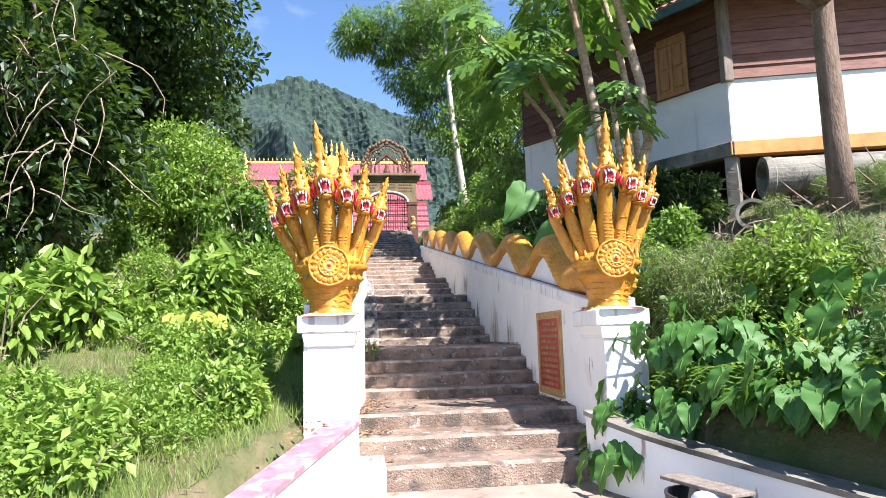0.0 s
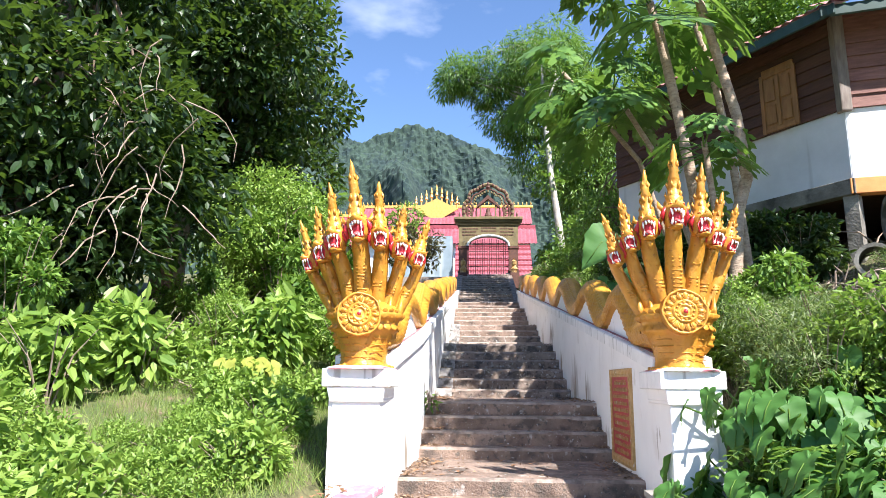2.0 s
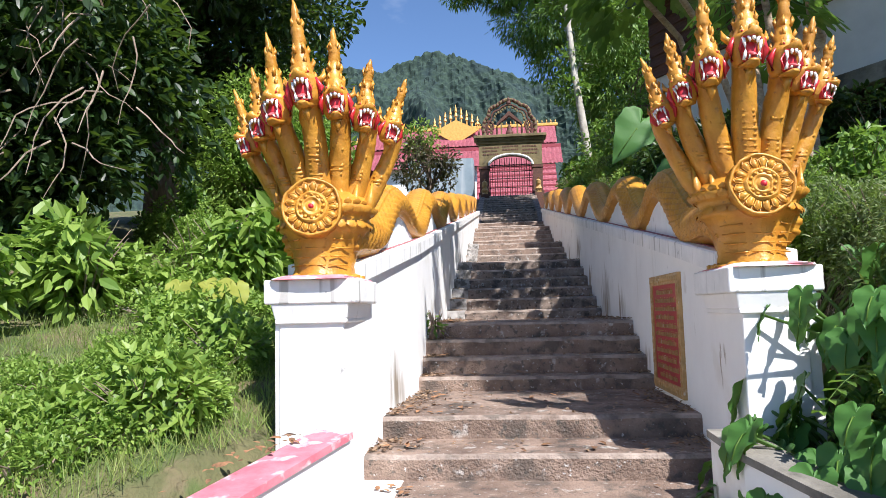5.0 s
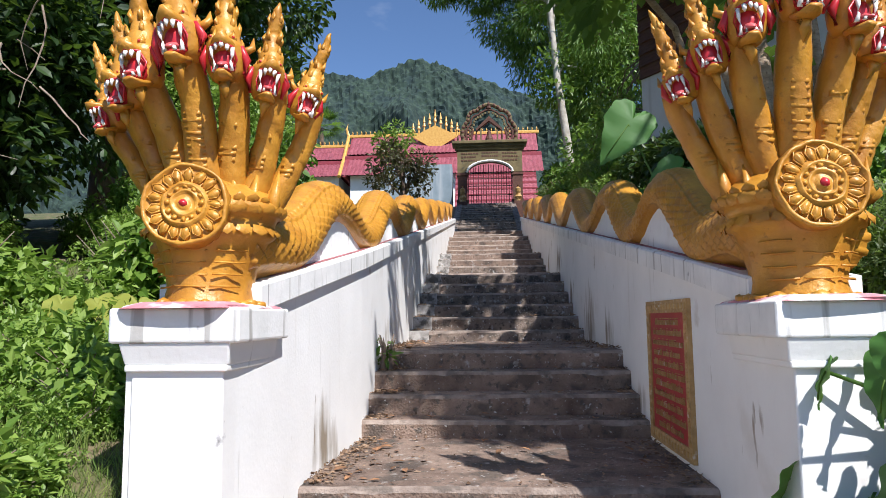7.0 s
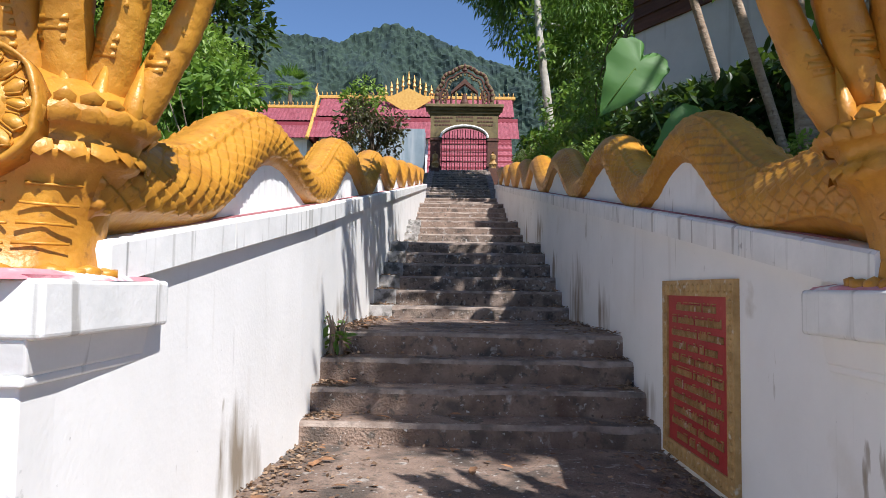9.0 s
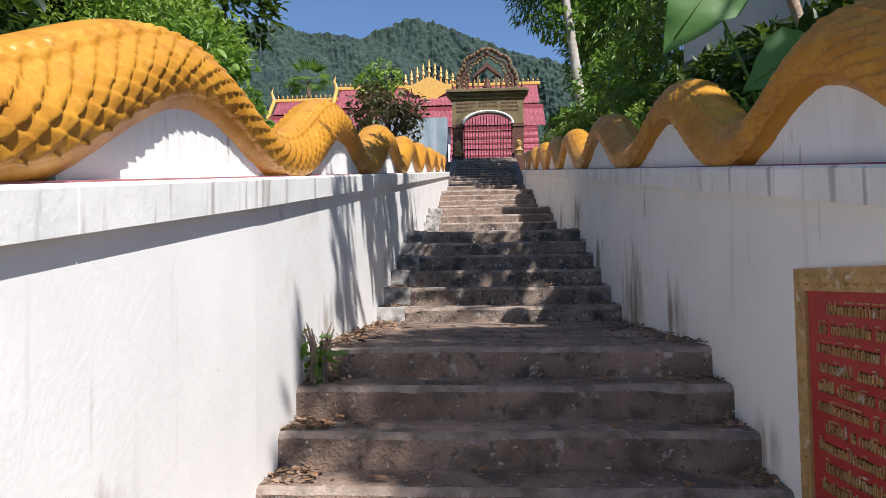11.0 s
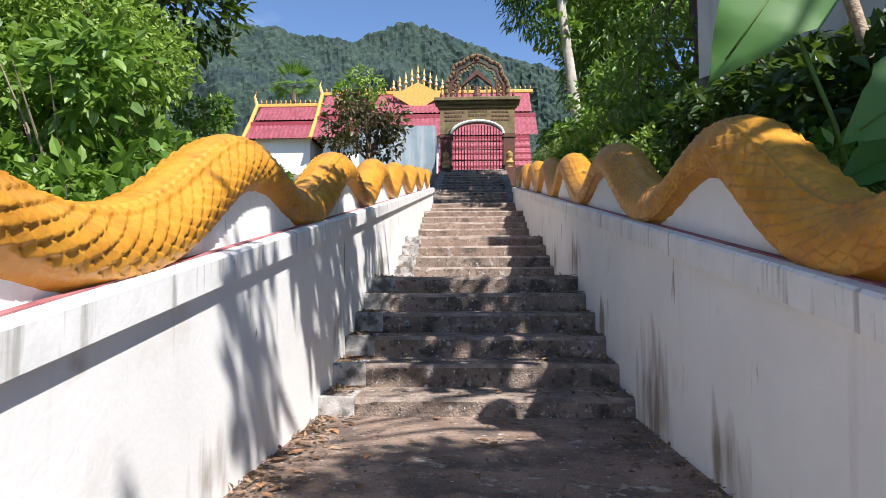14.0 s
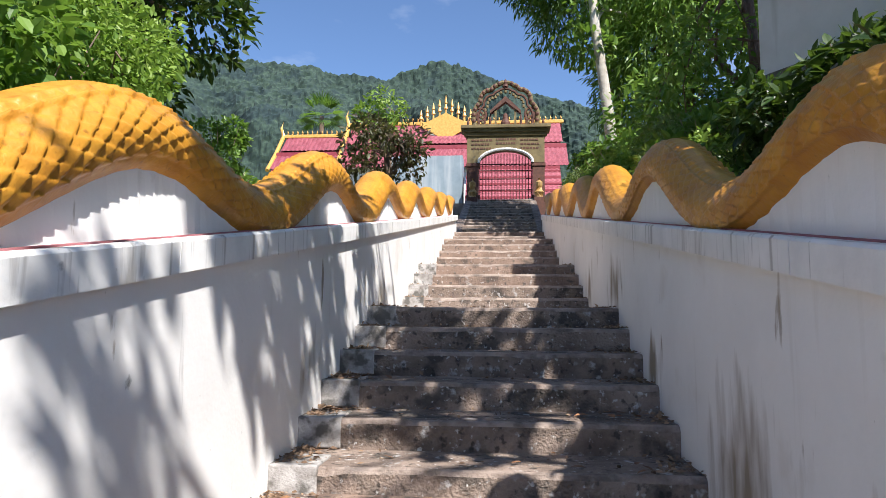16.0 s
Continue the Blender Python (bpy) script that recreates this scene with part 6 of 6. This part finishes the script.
def tall_taro(root, ends, size, seed):
    """An elephant-ear whose leaves stand at given places above the coping."""
    rr = random.Random(seed)
    e = thing("elephant_ear", "tall elephant-ear plant leaning over the stair wall", "plant", root, group="elephant-ear plants")
    for p, *blade in ends:
        b = Build()
        d = Vector(p) - Vector(root)
        st = Build()
        taro_leaf(b, st, (0, 0, 0), tuple(d), d.length, size * rr.uniform(0.85, 1.15), rr, blade or None)
        link("leaf", b, [L_TARO, L_BRIGHT], e, smooth=True)
        link("stalk", st, [L_BAMBOO], e, smooth=True)
    return e


r = random.Random(31)
for k in range(14):
    x = r.uniform(1.38, 2.3)
    y = 5.1 - 0.4 * (x - 1.38) + r.uniform(-0.15, 0.3)
    taro(x, y, float(ground_z(x, y)), 9, 0.6, 0.24, 100 + k, (-0.22, -0.45), rise=(0.25, 1.1))
for k in range(6):
    x, y = r.uniform(1.36, 1.55), r.uniform(4.75, 5.15)
    taro(x, y, float(ground_z(x, y)), 9, 0.72, 0.25, 180 + k, (-0.42, -0.28), rise=(0.35, 1.0))
for k in range(30):
    y = r.uniform(1.2, 4.7)
    x = 1.55 + 0.43 * (4.7 - y) + r.uniform(0.0, 0.4)
    taro(x, y, float(ground_z(x, y)), 8, 0.42, 0.27, 230 + k, (-0.7, -0.35), rise=(-0.1, 0.8))
for k in range(26):
    y = r.uniform(1.0, 4.9)
    x = 1.50 + 0.43 * (4.9 - y) + r.uniform(0.05, 0.55)
    plant(r.choice(["creeper", "slim", "heart", "creeper"]), x, y, r.uniform(0.35, 0.6), r.uniform(0, 360))
for k in range(5):
    x, y = r.uniform(2.6, 3.6), r.uniform(2.4, 4.2)
    taro(x, y, float(ground_z(x, y)), 6, 0.7, 0.36, 145 + k, (-0.1, -0.1))
FACE = (-0.15, -1, 0.25)
tall_taro((1.95, 9.6, float(ground_z(1.95, 9.6))), [((1.40, 9.45, 3.42), (-0.55, -0.12, -0.75), (-0.15, -1, -0.1))], 0.62, 151)
tall_taro((1.95, 8.9, float(ground_z(1.95, 8.9))), [((1.72, 9.0, 2.80), (-0.75, -0.15, -0.45), (0.1, -1, 0.5)), ((1.75, 9.2, 2.58), (-0.85, -0.1, -0.3), (0, -1, 0.8))], 0.40, 152)
tall_taro((2.0, 11.4, float(ground_z(2.0, 11.4))), [((1.75, 11.2, 3.0), (-0.6, -0.2, -0.6), FACE)], 0.40, 153)
taro(1.85, 6.1, float(ground_z(1.85, 6.1)), 6, 0.7, 0.34, 154, (0.05, -0.2))
for k, (x, y) in enumerate(((-3.1, 7.9), (-3.3, 7.6))):
    taro(x, y, float(ground_z(x, y)), 5, 0.42, 0.30, 160 + k, (0.1, -0.35), "yellowing elephant-ear plant in the grass", L_YELLOW)
for k, (x, y) in enumerate(((-5.6, 6.6), (-4.9, 7.6), (-6.4, 5.6))):
    taro(x, y, float(ground_z(x, y)), 6, 0.8, 0.42, 170 + k, (0.1, -0.2), "broad-leaved plant in the thicket", L_BRIGHT)


# ferns hanging over the planter wall
def fern(x, y, z, seed):
    rr = random.Random(seed)
    b = Build()
    for k in range(9):
        a = k * 0.7 + rr.uniform(-0.2, 0.2)
        d = Vector((math.cos(a), math.sin(a), 0))
        side = Vector((-d.y, d.x, 0))
        L = rr.uniform(0.35, 0.6)
        pts = [Vector((0, 0, 0)) + d * L * s + Vector((0, 0, L * (0.9 * s - 1.1 * s * s))) for s in np.linspace(0, 1, 13)]
        b.tube([tuple(p) for p in pts], 0.0022, 0, 4)
        for j in range(2, 13):
            w = 0.12 * math.sin(math.pi * (j + 1) / 15)
            for s in (-1, 1):
                p = pts[j]
                b.add([tuple(p), tuple(p + side * s * w * 0.5 + d * 0.032), tuple(p + side * s * w + d * 0.02 - Vector((0, 0, 0.02))), tuple(p + side * s * w * 0.5 - d * 0.012)], [np.array([(0, 1, 2, 3)])], 0)
    o = link("fern", b, [L_MID], label="green fern drooping over the planter wall", category="plant", group="ferns in the taro bed")
    o.location = (x, y, z)


for k, (x, y) in enumerate(((1.85, 4.45), (2.05, 4.2), (2.35, 3.9), (2.7, 3.6), (1.7, 4.7))):
    fern(x, y, float(ground_z(x, y)) + 0.10, 200 + k)

# grass, counted by nobody
rs = np.random.RandomState(8)
n = 90000
gx_, gy_ = -1.6 - np.abs(rs.normal(0, 2.4, n)), rs.uniform(-1.5, 12, n)
gx_ = np.where(gy_ < 5.2, gx_ - 0.33 * np.clip(5.2 - gy_, 0, 12) - 0.12, gx_)
P = np.stack([gx_, gy_, ground_z(gx_, gy_)], axis=-1)
O = np.tile((0, 0, 1.5), (n, 1))
v, f = scatter_leaves(rs, P, O, 0.11, "blade", -0.1, 0.8, 0.6)
link("grass", fast_mesh("grass", v, f, L_GRASS), None, label="rough sunlit grass with dry blades on the bank", category="grass", kind="stuff")
n = 16000
gx_, gy_ = 1.8 + np.abs(rs.normal(0, 2.4, n)), rs.uniform(4.5, 13, n)
P = np.stack([gx_, gy_, ground_z(gx_, gy_)], axis=-1)
v, f = scatter_leaves(rs, P, np.tile((0, 0, 1.0), (n, 1)), 0.14, "blade", 0.0, 0.8, 0.6)
link("dry_grass", fast_mesh("dry_grass", v, f, M_TWIG), None, label="dry stalks and litter on the bank", category="grass", kind="stuff")


# fan palm behind the thicket
def fan_palm(x, y, z, h, seed):
    rr = random.Random(seed)
    t = tagged(new("fan_palm"), "fan palm beside the temple roof", "palm")
    b = Build()
    b.tube([(x, y, z), (x, y, z + h)], [0.2, 0.16], 0, 10, up=(0, 1, 0))
    link("trunk", b, [M_BARK], t)
    b = Build()
    for k in range(26):
        a, e = k * 2.4, rr.uniform(-0.9, 1.35)
        d = Vector((math.cos(a) * math.cos(e), math.sin(a) * math.cos(e), math.sin(e)))
        c = Vector((x, y, z + h)) + d * 0.8
        s = d.cross(Vector((0, 0, 1))).normalized()
        for j in range(-6, 7):
            f = (d * math.cos(j * 0.2) + s * math.sin(j * 0.2)).normalized()
            w = f.cross(Vector((0, 0, 1))).normalized() * 0.045
            b.add([tuple(c), tuple(c + f * 0.5 + w), tuple(c + f * 1.15 - Vector((0, 0, 0.12))), tuple(c + f * 0.5 - w)], [np.array([(0, 1, 2, 3)])], 0)
    link("fronds", b, [L_BAMBOO], t)


fan_palm(-12.2, 51, 6.5, 9.3, 61)

# weed growing from the wall's foot, fallen leaves on the steps
e = shrub_body("weed", 85, 0.10, 0.36, 46, 0.085, "oval", L_MID, 0.5)
tagged(e, "small leafy weed rooted at the wall foot", "weed")
e.location = (-1.03, 8.60, 0.95)
for o in e.children:
    o["kind"] = "stuff"
r = random.Random(91)
lv, lf = leaf_shape("oval")
leaf_me = fast_mesh("fallen_leaf", lv * 0.11 + np.array((0, 0, 0.012)), lf, M_LITTER)
for k in range(280):
    i = r.choice([0, 1, 1, 2, 2, 2, 2, 2, 3, 4, 5, 6, 6, 6, 6, 6, 6, 7, 8, 9, 10])
    y0, z0 = STEPS[i]
    y1 = STEPS[i + 1][0]
    edge = r.random() < 0.6
    x = (-0.86 - min(0.22, abs(r.gauss(0, 0.12))) if r.random() < 0.7 else 0.95 - abs(r.gauss(0, 0.1))) if edge else r.uniform(-0.8, 0.9)
    o = new("fallen_leaf", leaf_me)
    s = r.uniform(0.3, 0.95)
    o.matrix_world = pose(x, r.uniform(y0 + 0.06, y1 - 0.04), z0 + 0.008, r.uniform(-12, 12), r.uniform(-12, 12), r.uniform(0, 360)) @ Matrix.Scale(s, 4)
    tagged(o, "curled dry brown leaf lying on the step", "leaf", "fallen leaves on the stair")


# bare twigs and vines hanging from the dark tree
r = random.Random(17)
for k in range(34):
    b = Build()
    x, y, z = r.uniform(-7.2, -4.6), r.uniform(7.6, 8.6) + 1.2, r.uniform(3.4, 6.6)
    p = Vector((0, 0, 0))
    pts = [tuple(p)]
    d = Vector((r.uniform(-0.7, 0.9), r.uniform(-0.9, 0.1), r.uniform(-0.9, 0.2))).normalized()
    for j in range(5):
        d = (d + Vector((r.uniform(-0.5, 0.5), r.uniform(-0.3, 0.3), r.uniform(-0.5, 0.25)))).normalized()
        p = p + d * r.uniform(0.18, 0.36)
        pts.append(tuple(p))
    b.tube(pts, [0.014, 0.012, 0.010, 0.008, 0.006, 0.003], 0, 5)
    o = link("bare_twig", b, [M_TWIG], label="bare pale twig hanging out of the dark tree", category="twig", group="bare twigs of the dark tree")
    o.location = (x, y, z)

for k in range(34):
    f = abs(r.gauss(0, 0.4))
    o = new("fallen_leaf", leaf_me)
    o.matrix_world = pose(-1.50 - 0.33 * f + r.uniform(-0.09, 0.07), 5.22 - f, 0.578 - 0.135 * f, r.uniform(-14, 14), r.uniform(-14, 14), r.uniform(0, 360)) @ Matrix.Scale(r.uniform(0.35, 0.8), 4)
    tagged(o, "curled dry brown leaf lying on the pink coping", "leaf", "fallen leaves on the stair")

# crumbs, twigs and leaf bits swept against the wall feet
rs = np.random.RandomState(44)
P = []
for i in range(1, 17):
    (y0, z0), y1 = STEPS[i], STEPS[i + 1][0]
    count = int(420 * (y1 - y0)) + 90
    ys = rs.uniform(y0 + 0.05, y1 - 0.02, count)
    left_side = rs.rand(count) < 0.62
    off = np.abs(rs.normal(0, 0.11, count))
    xs = np.where(left_side, [wall_in(y, -1) + 0.01 for y in ys] + off, [wall_in(y, 1) - 0.01 for y in ys] - off)
    loose = rs.rand(count) < 0.14
    xs = np.where(loose, rs.uniform(-0.9, 0.9, count), xs)
    P.append(np.stack([xs, ys, np.full(count, z0 + 0.012)], axis=-1))
P = np.concatenate(P)
d = rs.normal(0, 1, (len(P), 3))
d[:, 2] *= 0.15
v, f = scatter_leaves(rs, P, d, 0.032, "diamond", 0.0, 0.2, 0.7)
v[:, 2] = np.maximum(v[:, 2], np.repeat(P[:, 2], 4) - 0.006)
link("leaf_litter", fast_mesh("leaf_litter", v, f, L_LITTER), None, label="brown leaf crumbs and twigs swept against the wall foot", category="litter", kind="stuff")
